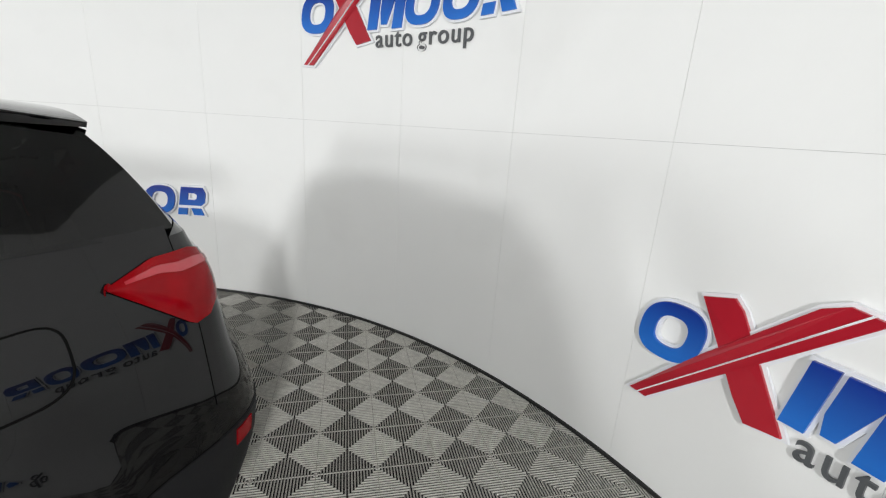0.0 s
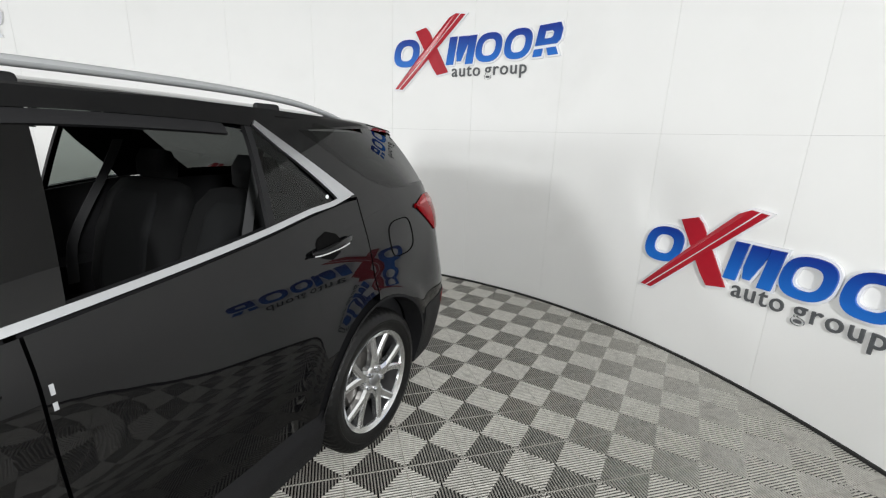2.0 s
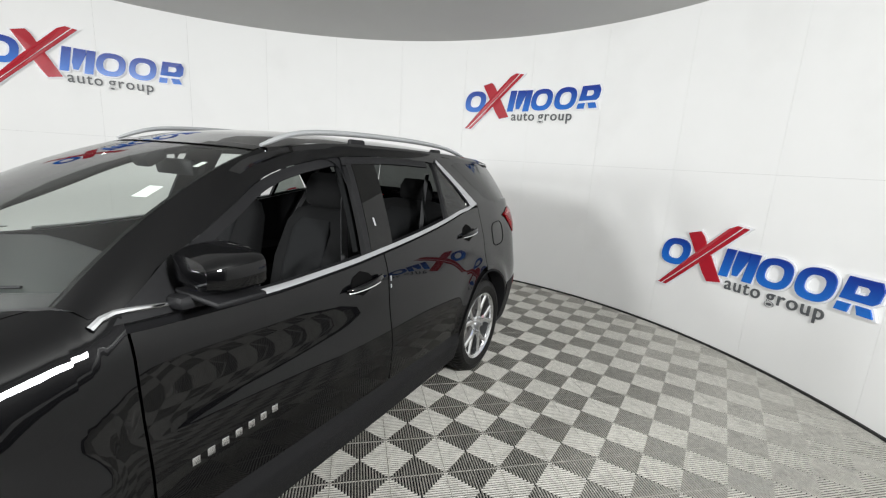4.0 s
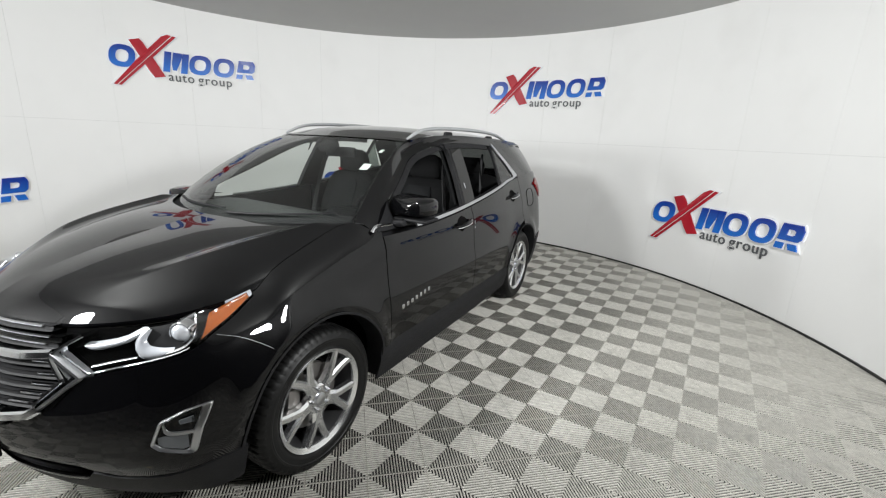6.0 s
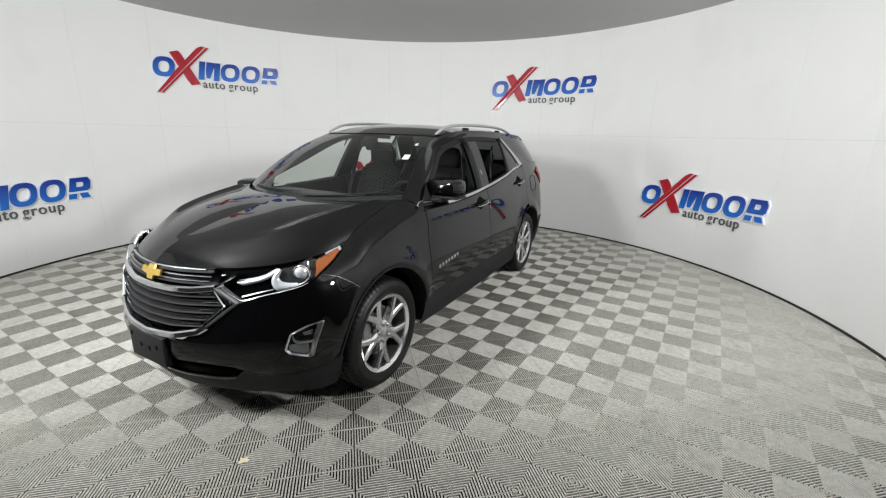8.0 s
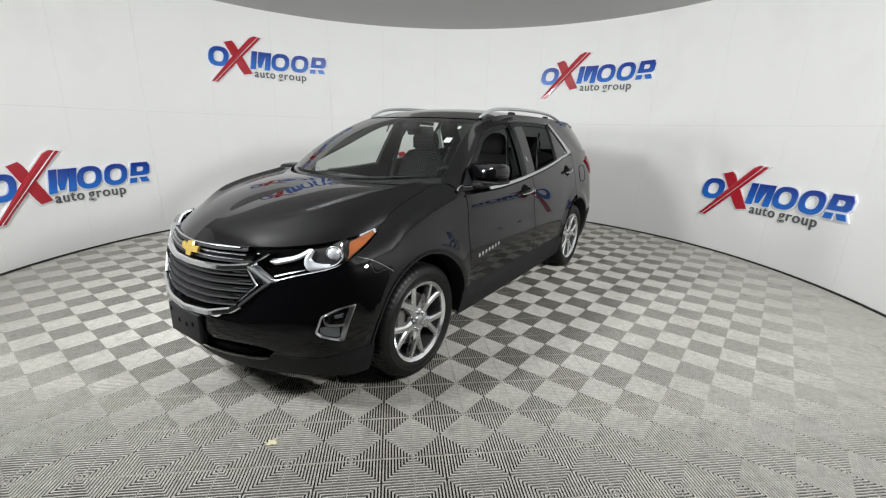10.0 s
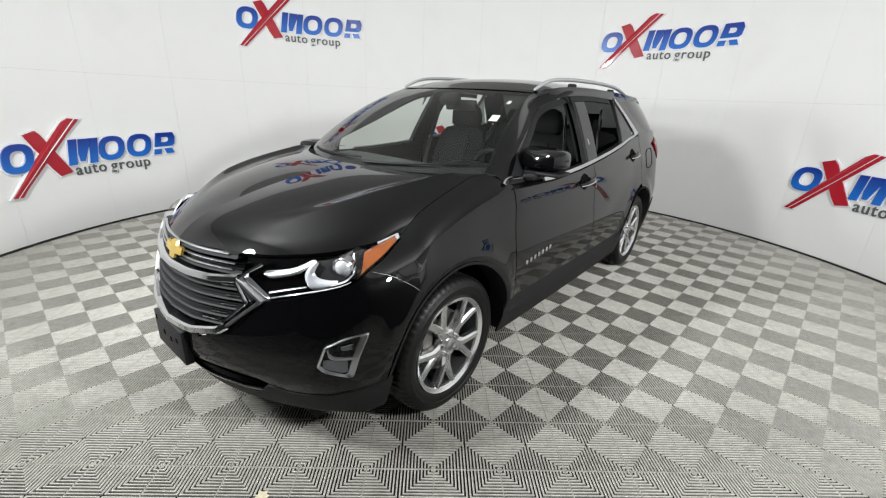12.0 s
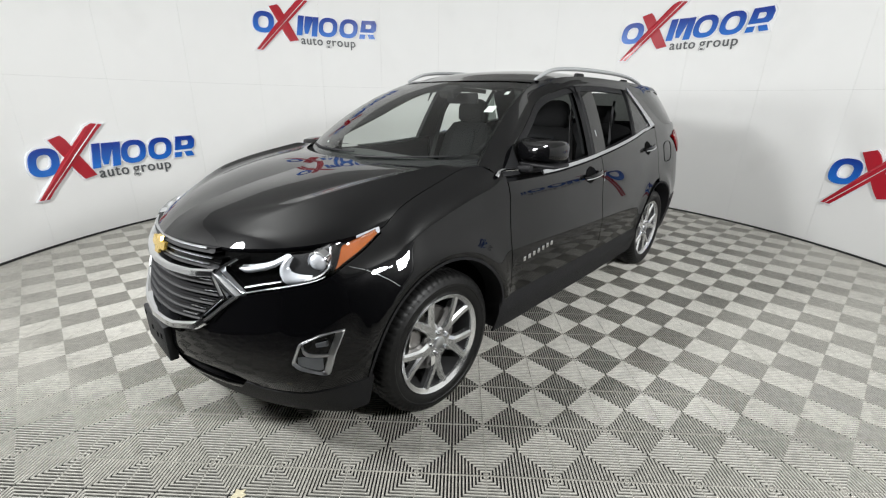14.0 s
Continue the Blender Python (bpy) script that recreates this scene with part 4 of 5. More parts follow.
def bar(name, line, mat, half, out=0.012, parent=None, label="", n=40, deep=0.03):
    """A bevelled strip on the nose along (y, z) places."""
    pts = [Vector((p[0], p[1], 0)) for p in line]
    pts = along(pts, n)
    rr = []
    for w, o in ((-1, -deep), (-1, out * 0.4), (-0.6, out), (0.6, out), (1, out * 0.4), (1, -deep)):
        r = []
        for k, p in enumerate(pts):
            d = (pts[min(k + 1, n)] - pts[max(k - 1, 0)]).normalized()
            hw = half[0] + (half[1] - half[0]) * abs(2 * k / n - 1) if isinstance(half, tuple) else half
            r.append(nose(p.x - d.y * w * hw, p.y + d.x * w * hw, o))
        rr.append(r)
    bm = sheet(rr)
    bmesh.ops.recalc_face_normals(bm, faces=bm.faces)
    return part(name, bm, mat, parent or car, label, sharp=25)


grille = part("grille", sheet([[nose(y, z, -0.06) for y in np.linspace(-0.50, 0.50, 31)] for z in np.linspace(0.52, 0.868, 8)], flip=False), LINER_SHADE, car, "dark slatted grille in a wide chrome outline")
bar("chrome_bar", [(-0.43, 0.790), (-0.30, 0.772), (-0.15, 0.765), (0, 0.763), (0.15, 0.765), (0.30, 0.772), (0.43, 0.790)], CHROME, 0.015, 0.014, grille)
for sg in (-1, 1):
    bar("chrome_wing", [(sg * 0.425, 0.790), (sg * 0.455, 0.775), (sg * 0.535, 0.722), (sg * 0.50, 0.695), (sg * 0.388, 0.600)], SATIN, 0.007, 0.012, grille)
    bar("chrome_inner", [(sg * 0.42, 0.785), (sg * 0.475, 0.705), (sg * 0.375, 0.614)], CHROME, 0.006, 0.012, grille)
    bar("chrome_rise", [(sg * 0.43, 0.79), (sg * 0.475, 0.825), (sg * 0.53, 0.858)], CHROME, 0.006, 0.010, grille)
    rr = [[nose(sg * (0.425 + 0.05 * (1 - abs(2 * v - 1)) + (0.035 if w else 0) * (1 - abs(2 * v - 1))), 0.785 - 0.19 * v, 0.004) for w in (0, 1)] for v in np.linspace(0, 1, 10)]
    part("wing_fill", sheet(rr, flip=sg < 0), PIANO, grille)
bar("chrome_lower", [(-0.392, 0.604), (-0.345, 0.572), (-0.2, 0.538), (0, 0.525), (0.2, 0.538), (0.345, 0.572), (0.392, 0.604)], CHROME, 0.016, 0.014, grille)
for k, z in enumerate((0.735, 0.697, 0.659, 0.622, 0.586)):
    e = (0.435, 0.462, 0.440, 0.395, 0.345)[k]
    bar("slat", [(-e, z + 0.018), (-e * 0.5, z + 0.004), (0, z), (e * 0.5, z + 0.004), (e, z + 0.018)], CLAD, 0.011, -0.012, grille, deep=0.05)
    for sg in (-1, 1):
        bar("slat_tip", [(sg * (e - 0.10), z + 0.020), (sg * (e - 0.012), z + 0.026)], CHROME, 0.0028, -0.006, grille, n=6, deep=0.01)
for k, z in enumerate((0.853, 0.822, 0.800)):
    e = (0.40, 0.44, 0.43)[k]
    bar("upper_slat", [(-e, z + 0.010), (-e * 0.5, z + 0.003), (0, z), (e * 0.5, z + 0.003), (e, z + 0.010)], CLAD if k != 1 else PIANO, 0.009, -0.01, grille, deep=0.05)
    bar("bright_line", [(-e * 0.9, z + 0.016), (0, z + 0.008), (e * 0.9, z + 0.016)], SATIN, 0.0022, -0.004, grille, deep=0.01)
# the badge: a plain gold bar across a lozenge
bm = prism([(-0.085, -0.008), (-0.03, -0.014), (-0.022, -0.034), (0.026, -0.034), (0.03, -0.014), (0.085, -0.010), (0.085, 0.020), (0.03, 0.016), (0.024, 0.034), (-0.026, 0.034), (-0.03, 0.016), (-0.085, 0.022)], 0.002, 0.014, lambda u, v, w: nose(u, 0.826 + v, w))
part("badge", bm, GOLD, grille, "gold badge, a plain bar across a lozenge", smooth=False)

# below the grille: skin, plate holder, lower opening, cladding
rows = [[nose(y, z, -0.05) for y in np.linspace(-0.56, 0.56, 21)] for z in np.linspace(0.27, 0.41, 5)]
part("lower_grille", sheet(rows), LINER_SHADE, car)
for z in (0.335, 0.365):
    bar("lower_slat", [(-0.5, z), (0, z - 0.004), (0.5, z)], CLAD, 0.007, -0.02, None, deep=0.04)
bar("lower_lip", [(-0.585, 0.352), (-0.52, 0.320), (-0.42, 0.300), (0, 0.292), (0.42, 0.300), (0.52, 0.320), (0.585, 0.352)], PIANO, 0.012, 0.004, None, deep=0.05)
cols = np.linspace(0, s_of_x(AXLE_F + 0.39), 50)


def clad_top(s):
    y = PLAN[int(s)].y
    return min(FACE_LO(y) - 0.003, 0.286 + 0.10 * step(0.44, 0.58, y)) if y < 0.62 else FACE_LO(y) - 0.004


both("front_cladding", [[skin(s, 0.175 + 0.02 * math.cos(s * 0.01) + (clad_top(s) - 0.19) * k / 7) + Vector((0.003, 0.004 * (k > 0), 0)) for s in cols] for k in range(8)], CLAD, 0.012)
bm = bmesh.new()
box(bm, 0.036, 0.312, 0.162, pose(3.649, 0.004, 0.436), 0.006)
plate = part("plate_holder", bm, CLAD, car, "empty black front plate holder", sharp=30)
for y, z in ((-0.125, 0.485), (-0.045, 0.44), (0.03, 0.435), (0.10, 0.455)):
    bm = bmesh.new()
    box(bm, 0.004, 0.016, 0.022, pose(3.668, y, z), 0.002)
    part("screw_hole", bm, LINER_SHADE, plate)

# fog lamps in bright bezels
for sg in (1, -1):
    def fog(u, v, w):
        """u back along the bumper, v up, w out."""
        s = s_of_y(0.745) + (s_of_x(3.235) - s_of_y(0.745)) * u
        p = skin(s, v)
        return Vector((p.x + 0.7 * w, (p.y + 0.7 * w) * sg, p.z))

    outer = [(-0.13, 0.496), (0.03, 0.574), (0.47, 0.608), (0.91, 0.622), (0.98, 0.620), (0.91, 0.590), (0.76, 0.532), (0.61, 0.440), (0.01, 0.472)]
    inner = [(-0.05, 0.500), (0.08, 0.566), (0.48, 0.597), (0.73, 0.609), (0.76, 0.608), (0.70, 0.580), (0.58, 0.530), (0.47, 0.458), (0.06, 0.482)]

    def rounded(loop):
        """The loop's straight edges, evenly divided, with small round corners."""
        res, n = [], len(loop)
        for k in range(n):
            p0, p1, p2 = (Vector((*loop[(k + j) % n], 0)) for j in (-1, 0, 1))
            a, c = p1.lerp(p0, 0.16), p1.lerp(p2, 0.16)
            res += [(a * (1 - t) ** 2 + p1 * 2 * t * (1 - t) + c * t * t)[:2] for t in (0, 0.33, 0.67, 1)]
            d = p2.lerp(p1, 0.16)
            res += [c.lerp(d, t)[:2] for t in (0.33, 0.67)]
        return [tuple(p) for p in res]

    fine, finei = rounded(outer), rounded(inner)
    rr = [[fog(a, b, w) for a, b in lp] for lp, w in ((fine, 0.0), (fine, 0.006), ([(a * 0.85 + c * 0.15, b * 0.85 + d * 0.15) for (a, b), (c, d) in zip(fine, finei)], 0.010), ([(a * 0.2 + c * 0.8, b * 0.2 + d * 0.8) for (a, b), (c, d) in zip(fine, finei)], 0.004), (finei, -0.002), (finei, -0.03))]
    bm = sheet(rr, closed=True)
    bmesh.ops.recalc_face_normals(bm, faces=bm.faces)
    bezel = part("fog_bezel", bm, SATIN, car, "bright satin chrome fog lamp bezel", sharp=25)
    bm = prism(finei, -0.02, 0.002, fog)
    part("fog_recess", bm, PIANO, bezel)
    path = smooth_line([(0.10, 0.566, 0), (0.13, 0.543, 0), (0.22, 0.531, 0), (0.42, 0.528, 0), (0.61, 0.528, 0)], 14)
    bm = sheet([[fog(p.x + 0.05 * du, p.y + 0.006 * dv, w) for p in path] for du, dv, w in ((-0.3, -1, 0.002), (-0.25, -0.8, 0.008), (0.25, 0.8, 0.008), (0.3, 1, 0.002))])
    bmesh.ops.recalc_face_normals(bm, faces=bm.faces)
    part("bezel_bar", bm, SATIN, bezel)
    bm = sheet([[fog(0.38 + 0.01 * k + (0.25 - 0.01 * k) * a, 0.578 - 0.013 * k / 2 + 0.010 * a - 0.003 * k * a, 0.008) for a in np.linspace(0, 1, 5)] for k in (0, 1, 2)], 0.006)
    bmesh.ops.recalc_face_normals(bm, faces=bm.faces)
    part("fog_lens", bm, LETTER_GREY, bezel, "small grey fog lamp lens")
    bm = sheet([[fog(a, b0 + (b1 - b0) * k / 4, 0.0025) for a, b0, b1 in ((0.0, 0.492, 0.520), (0.10, 0.482, 0.524), (0.25, 0.474, 0.522), (0.40, 0.466, 0.521), (0.50, 0.470, 0.520))] for k in range(5)])
    bmesh.ops.recalc_face_normals(bm, faces=bm.faces)
    part("lower_insert", bm, LETTER_GREY, bezel, "smoky grey insert")

# model lettering on the front door as plain bars
for k in range(7):
    x = 2.165 - 0.045 * k
    c = skin_x(x, 0.628 + 0.0045 * k) + Vector((0, 0.002, 0))
    bm = bmesh.new()
    box(bm, 0.024, 0.005, 0.026, Matrix.Translation(c), 0.002)
    part("letter_bar", bm, CHROME, car)

# door mirrors
for sg in (1, -1):
    dx, dz = (0, 0) if sg > 0 else (0.20, -0.10)
    rows = []
    for k, (x, sy, sz, zc, yc) in enumerate(((2.155, 0.03, 0.02, 1.20, 0.915), (2.14, 0.095, 0.046, 1.20, 0.910), (2.10, 0.118, 0.058, 1.20, 0.905), (2.05, 0.126, 0.062, 1.20, 0.903), (1.995, 0.126, 0.061, 1.20, 0.902), (1.97, 0.118, 0.056, 1.20, 0.901))):
        r = []
        for j in range(24):
            t = 2 * math.pi * j / 24
            cc, ss = math.cos(t), math.sin(t)
            w = sy * math.copysign(abs(cc) ** 0.34, cc)
            hgt = 0.90 * sz * math.copysign(abs(ss) ** (0.55 if ss > 0 else 0.28), ss) * (1 - 0.16 * cc) - 0.018
            r.append(Vector((x + 0.10 * w + dx, (yc + w - 0.02) * sg, zc + hgt + dz)))
        rows.append(r)
    bm = sheet(rows, closed=True)
    bm.faces.new([v for v in bm.verts][:24])
    bmesh.ops.recalc_face_normals(bm, faces=bm.faces)
    mirror_ob = part("door_mirror", bm, PAINT, car, "glossy black door mirror")
    bm = bmesh.new()
    bm.faces.new([bm.verts.new(p + Vector((0.006, 0, 0))) for p in rows[-1]])
    part("mirror_glass", bm, CHROME, mirror_ob)
    bm = bmesh.new()
    box(bm, 0.14, 0.12, 0.04, pose(2.10 + dx, 0.835 * sg, 1.092 + dz, 8 * sg, 0, 0), 0.014)
    box(bm, 0.15, 0.235, 0.018, pose(2.065 + dx, 0.895 * sg, 1.114 + dz), 0.008)
    part("mirror_foot", bm, CLAD, mirror_ob)
    # black corner piece behind the mirror
    tri_rows = ruled([(2.30 - 0.19 * k / 5, BELT(2.2) + 0.006) for k in range(6)], [(2.27 - 0.16 * k / 5, 1.10 + 0.11 * k / 5) for k in range(6)], 5, lambda x, z: cabin(x, z) + Vector((0, 0.002, 0)))
    part("mirror_sail", sheet(tri_rows if sg > 0 else mirror_y(tri_rows), flip=sg < 0), CLAD, mirror_ob)
    tip = [cabin(2.345, 1.070), cabin(2.30, 1.094), cabin(2.20, 1.092), cabin(2.05, 1.078)]
    part("chrome_tip", tube([Vector((p.x, (p.y + 0.006) * sg, p.z)) for p in smooth_line(tip, 10)], [0.013 - 0.0010 * k for k in range(11)], 8, 0.8), CHROME, car)

# roof rails
for sg in (1, -1):
    pts = smooth_line([(1.66, 0.562, 1.535), (1.52, 0.562, 1.585), (1.36, 0.562, 1.607), (1.05, 0.560, 1.618), (0.6, 0.556, 1.617), (0.25, 0.548, 1.601), (0.02, 0.540, 1.569), (-0.13, 0.535, 1.535)], 40)
    rail = part("roof_rail", tube([Vector((p.x, p.y * sg, p.z)) for p in pts], [0.009 + 0.010 * math.sin(math.pi * min(1, k / 40)) ** 0.35 for k in range(41)], 12, 0.72), RAIL, car, "satin silver roof rail")
    for x, z in ((1.10, 1.577), (0.34, 1.566)):
        bm = bmesh.new()
        box(bm, 0.11, 0.026, 0.05, pose(x, 0.550 * sg, z - 0.008), 0.011)
        part("rail_foot", bm, CLAD, rail)

# ---- wheels ----


def make_wheel():
    """One wheel, outer face towards +y."""
    hub = new("wheel")
    prof = [(0.262, -0.10), (0.285, -0.112), (0.335, -0.112), (0.352, -0.098), (0.359, -0.075), (0.360, -0.045), (0.353, -0.043), (0.353, -0.037), (0.360, -0.035), (0.361, -0.004), (0.354, -0.003), (0.354, 0.003), (0.361, 0.004), (0.360, 0.035), (0.353, 0.037), (0.353, 0.043), (0.360, 0.045),
            (0.358, 0.078), (0.350, 0.098), (0.336, 0.110), (0.318, 0.114), (0.315, 0.1165), (0.306, 0.1165), (0.303, 0.114), (0.284, 0.112), (0.270, 0.106), (0.262, 0.096)]

    prof = [(0.243 + (rr - 0.262) * 1.041, y) for rr, y in prof]

    def wave(i, k, rr):
        return rr - 0.005 if (k % 4 == 0 and (i in (4, 5, 8, 9, 12, 13, 16, 17, 18))) else rr

    part("tyre", revolve(prof, 240, None, wave), TYRE, hub, "black road tyre", sharp=28)
    prof = [(0.225, -0.10), (0.225, 0.02), (0.232, 0.05), (0.240, 0.085), (0.2425, 0.096), (0.250, 0.100), (0.260, 0.104), (0.266, 0.108), (0.268, 0.104), (0.262, 0.092)]
    prof = [(rr * 0.918, y) for rr, y in prof]
    part("barrel", revolve(prof[:4], 64), BARREL, hub)
    rim = part("rim", revolve(prof[3:], 96), ALLOY, hub, "silver five-spoke alloy rim")
    for k in range(5):
        turn = pose(0, 0, 0, 0, 72 * k + 90, 0)

        def arm(pts, hw0, hw1):
            """A spoke arm with a raised flank along (r, angle, y) places."""
            bm, secs = bmesh.new(), []
            n = len(pts)
            for q, (rr, an, y) in enumerate(pts):
                t = q / (n - 1)
                w = hw0 + (hw1 - hw0) * t
                a = radians(an)
                rad, tan = Vector((math.cos(a), 0, math.sin(a))), Vector((-math.sin(a), 0, math.cos(a)))
                c = rad * rr * 0.918 + Vector((0, y, 0))
                secs.append([bm.verts.new(c + tan * u * w + Vector((0, d, 0))) for u, d in ((-1, -0.03), (-1, -0.004), (-0.55, 0.005), (0.55, 0.005), (1, -0.004), (1, -0.03))])
            for a, b in zip(secs, secs[1:]):
                for j in range(6):
                    bm.faces.new((a[j], a[(j + 1) % 6], b[(j + 1) % 6], b[j]))
            bm.faces.new(secs[0])
            bm.faces.new(secs[-1][::-1])
            return bm

        bm = arm([(0.045, 0, 0.082), (0.085, 0, 0.086), (0.125, 0, 0.088)], 0.036, 0.034)
        for sgn in (-1, 1):
            b2 = arm([(0.105, sgn * 3, 0.0875), (0.15, sgn * 8.5, 0.089), (0.20, sgn * 12.5, 0.091), (0.248, sgn * 15.5, 0.094)], 0.022, 0.0185)
            tmp_me = bpy.data.meshes.new("arm")
            b2.to_mesh(tmp_me)
            b2.free()
            bm.from_mesh(tmp_me)
            bpy.data.meshes.remove(tmp_me)
        bmesh.ops.recalc_face_normals(bm, faces=bm.faces)
        bmesh.ops.transform(bm, matrix=turn, verts=bm.verts)
        part("spoke", bm, ALLOY, hub, sharp=25)
        a = radians(72 * k + 54 + 90)
        bm = revolve([(0.0, 0.104), (0.009, 0.104), (0.011, 0.100), (0.012, 0.08)], 12, Matrix.Translation((0.053 * math.cos(a), 0, 0.053 * math.sin(a))))
        part("lug_nut", bm, CHROME, hub)
    part("hub_disc", revolve([(0.0, 0.088), (0.066, 0.088), (0.075, 0.080), (0.076, 0.05)], 40), ALLOY, hub)
    part("centre_cap", revolve([(0.0, 0.101), (0.02, 0.100), (0.029, 0.096), (0.031, 0.086)], 32), SATIN, hub, "plain silver centre cap")
    part("brake_disc", revolve([(0.05, 0.03), (0.155, 0.03), (0.158, 0.022), (0.158, 0.004), (0.05, 0.004)], 48), STEEL, hub)
    bm = bmesh.new()
    box(bm, 0.07, 0.05, 0.13, pose(0.12, 0.028, 0.02, 0, 0, 0), 0.01)
    part("brake_caliper", bm, STEEL, hub)
    # Unbroken black disc standing in for the shade behind the spokes
    part("wheel_back", revolve([(0.0, -0.02), (0.222, -0.02), (0.222, -0.09)], 40), LINER_SHADE, hub)
    return hub


first = make_wheel()
first.parent = car
first.matrix_basis = pose(0.054, 0.737, 0.3455, 0, 24, 0)
for ax, y, roll in ((2.745, 0.757, -7), (0.054, -0.737, 40), (2.745, -0.757, 10)):
    w = copy_thing(first, pose(ax, y, 0.3455, 0, roll, 0 if y > 0 else 180))

# ---- inside the car ----
bm = bmesh.new()
box(bm, 3.0, 1.5, 0.06, pose(1.0, 0, 0.33), 0.01)
part("cabin_floor", bm, TRIM_IN, car)
for sg in (1, -1):
    for x0, x1 in ((DOOR_M + 0.01, DOOR_F), (0.20, DOOR_M - 0.01)):
        rows = [[Vector((x, (skin_x(x, min(z, BELT(x))).y - d) * sg, min(z, BELT(x) - 0.004))) for x in np.linspace(x0, x1, 12)] for z, d in ((0.36, 0.10), (0.6, 0.10), (0.72, 0.14), (0.78, 0.15), (0.82, 0.10), (0.98, 0.085), (1.3, 0.055), (1.3, 0.012))]
        part("door_lining", sheet(rows, flip=sg < 0), TRIM_IN, car)
    rows = [[Vector((x, (skin_x(x, z).y - 0.10) * sg, z)) for x in np.linspace(-0.6, 0.25, 8)] for z in (0.36, 0.8, 1.2)]
    part("boot_lining", sheet(rows, flip=sg < 0), TRIM_IN, car)
    rows = [[Vector((q.x - 0.02, (cabin(q.x, q.z).y - 0.055) * sg, q.z)), Vector((q.x, (cabin(q.x, q.z + 0.05).y - 0.06) * sg, q.z + 0.055))] for q in LINE_T]
    part("roof_lining", sheet(rows, flip=sg > 0), HEADLINER, car)
    rr = ruled([(1.36 - 0.20 * k / 4, BELT(1.25)) for k in range(5)], [(1.29 - 0.20 * k / 4, 1.50) for k in range(5)], 6, lambda x, z: cabin(x, z) - Vector((0, 0.06, 0)))
    part("pillar_lining", sheet(rr if sg > 0 else mirror_y(rr), flip=sg > 0), SEAT_MID, car)


for sg in (1, -1):
    rr = ruled([(p.x + 0.03, p.z - 0.02) for p in kick_in[::2]], [(p.x - 0.25, p.z) for p in kick_out[::2]], 4, lambda x, z: cabin(x, z) - Vector((0, 0.035, 0)))
    part("rear_pillar_lining", sheet(rr if sg > 0 else mirror_y(rr)), TRIM_IN, car)


def cushion(name, rings, mat, parent, label=""):
    """A padded body through rings (centre, half width along y, half depth, depth axis)."""
    rows = []
    for c, hy, hd, ax in rings:
        r = []
        for k in range(20):
            t = 2 * math.pi * k / 20
            cc, ss = math.cos(t), math.sin(t)
            r.append(Vector(c) + Vector((0, hy * math.copysign(abs(cc) ** 0.45, cc), 0)) + Vector(ax) * hd * math.copysign(abs(ss) ** 0.6, ss))
        rows.append(r)
    bm = sheet(rows, closed=True)
    bm.verts.ensure_lookup_table()
    bm.faces.new(bm.verts[:20])
    bm.faces.new(bm.verts[-20:])
    bmesh.ops.recalc_face_normals(bm, faces=bm.faces)
    return part(name, bm, mat, parent, label, sharp=60)


def seat(x, y, wide, label):
    top = new("seat")
    top.parent = car
    top.location = (x, y, 0)
    tagged(top, label)
    up = (0.25, 0, 0.97)
    fw = (0.95, 0, 0.28)
    cushion("seat_base", [((-0.05, 0, 0.56), wide * 0.7, 0.05, (0, 0, 1)), ((0.0, 0, 0.57), wide, 0.075, (0, 0, 1)), ((0.30, 0, 0.60), wide, 0.085, (0, 0, 1)), ((0.50, 0, 0.61), wide * 0.95, 0.07, (0, 0, 1)), ((0.54, 0, 0.60), wide * 0.8, 0.03, (0, 0, 1))], SEAT, top)
    cushion("backrest", [((0.03, 0, 0.60), wide * 0.8, 0.06, fw), ((0.0, 0, 0.70), wide, 0.085, fw), ((-0.06, 0, 0.95), wide * 1.02, 0.085, fw), ((-0.12, 0, 1.14), wide * 0.94, 0.065, fw), ((-0.145, 0, 1.215), wide * 0.75, 0.045, fw), ((-0.15, 0, 1.235), wide * 0.5, 0.02, fw)], SEAT, top)
    cushion("middle_panel", [((0.085, 0, 0.68), wide * 0.45, 0.01, fw), ((0.07, 0, 0.72), wide * 0.55, 0.022, fw), ((0.02, 0, 0.95), wide * 0.52, 0.022, fw), ((-0.045, 0, 1.13), wide * 0.50, 0.022, fw), ((-0.075, 0, 1.18), wide * 0.4, 0.01, fw)], SEAT_MID, top, "grey woven middle panel")
    return top


for y in (0.37, -0.37):
    s = seat(1.27, y, 0.255, "charcoal fabric front seat with headrest")
    cushion("headrest", [((-0.165, 0, 1.225), 0.10, 0.03, (1, 0, 0.25)), ((-0.165, 0, 1.25), 0.138, 0.058, (1, 0, 0.25)), ((-0.17, 0, 1.34), 0.142, 0.060, (1, 0, 0.25)), ((-0.175, 0, 1.40), 0.118, 0.045, (1, 0, 0.25)), ((-0.175, 0, 1.415), 0.085, 0.02, (1, 0, 0.25))], SEAT, s)
    for dy in (-0.05, 0.05):
        part("headrest_post", tube([(-0.15, dy, 1.2), (-0.165, dy, 1.29)], 0.007, 8), CHROME, s)
for y in (0.36, -0.36):
    s = seat(0.42, y, 0.352, "charcoal fabric rear bench half with headrest")
    cushion("headrest", [((-0.165, 0, 1.225), 0.08, 0.03, (1, 0, 0.25)), ((-0.165, 0, 1.245), 0.12, 0.05, (1, 0, 0.25)), ((-0.17, 0, 1.32), 0.125, 0.05, (1, 0, 0.25)), ((-0.175, 0, 1.375), 0.10, 0.03, (1, 0, 0.25))], SEAT, s)
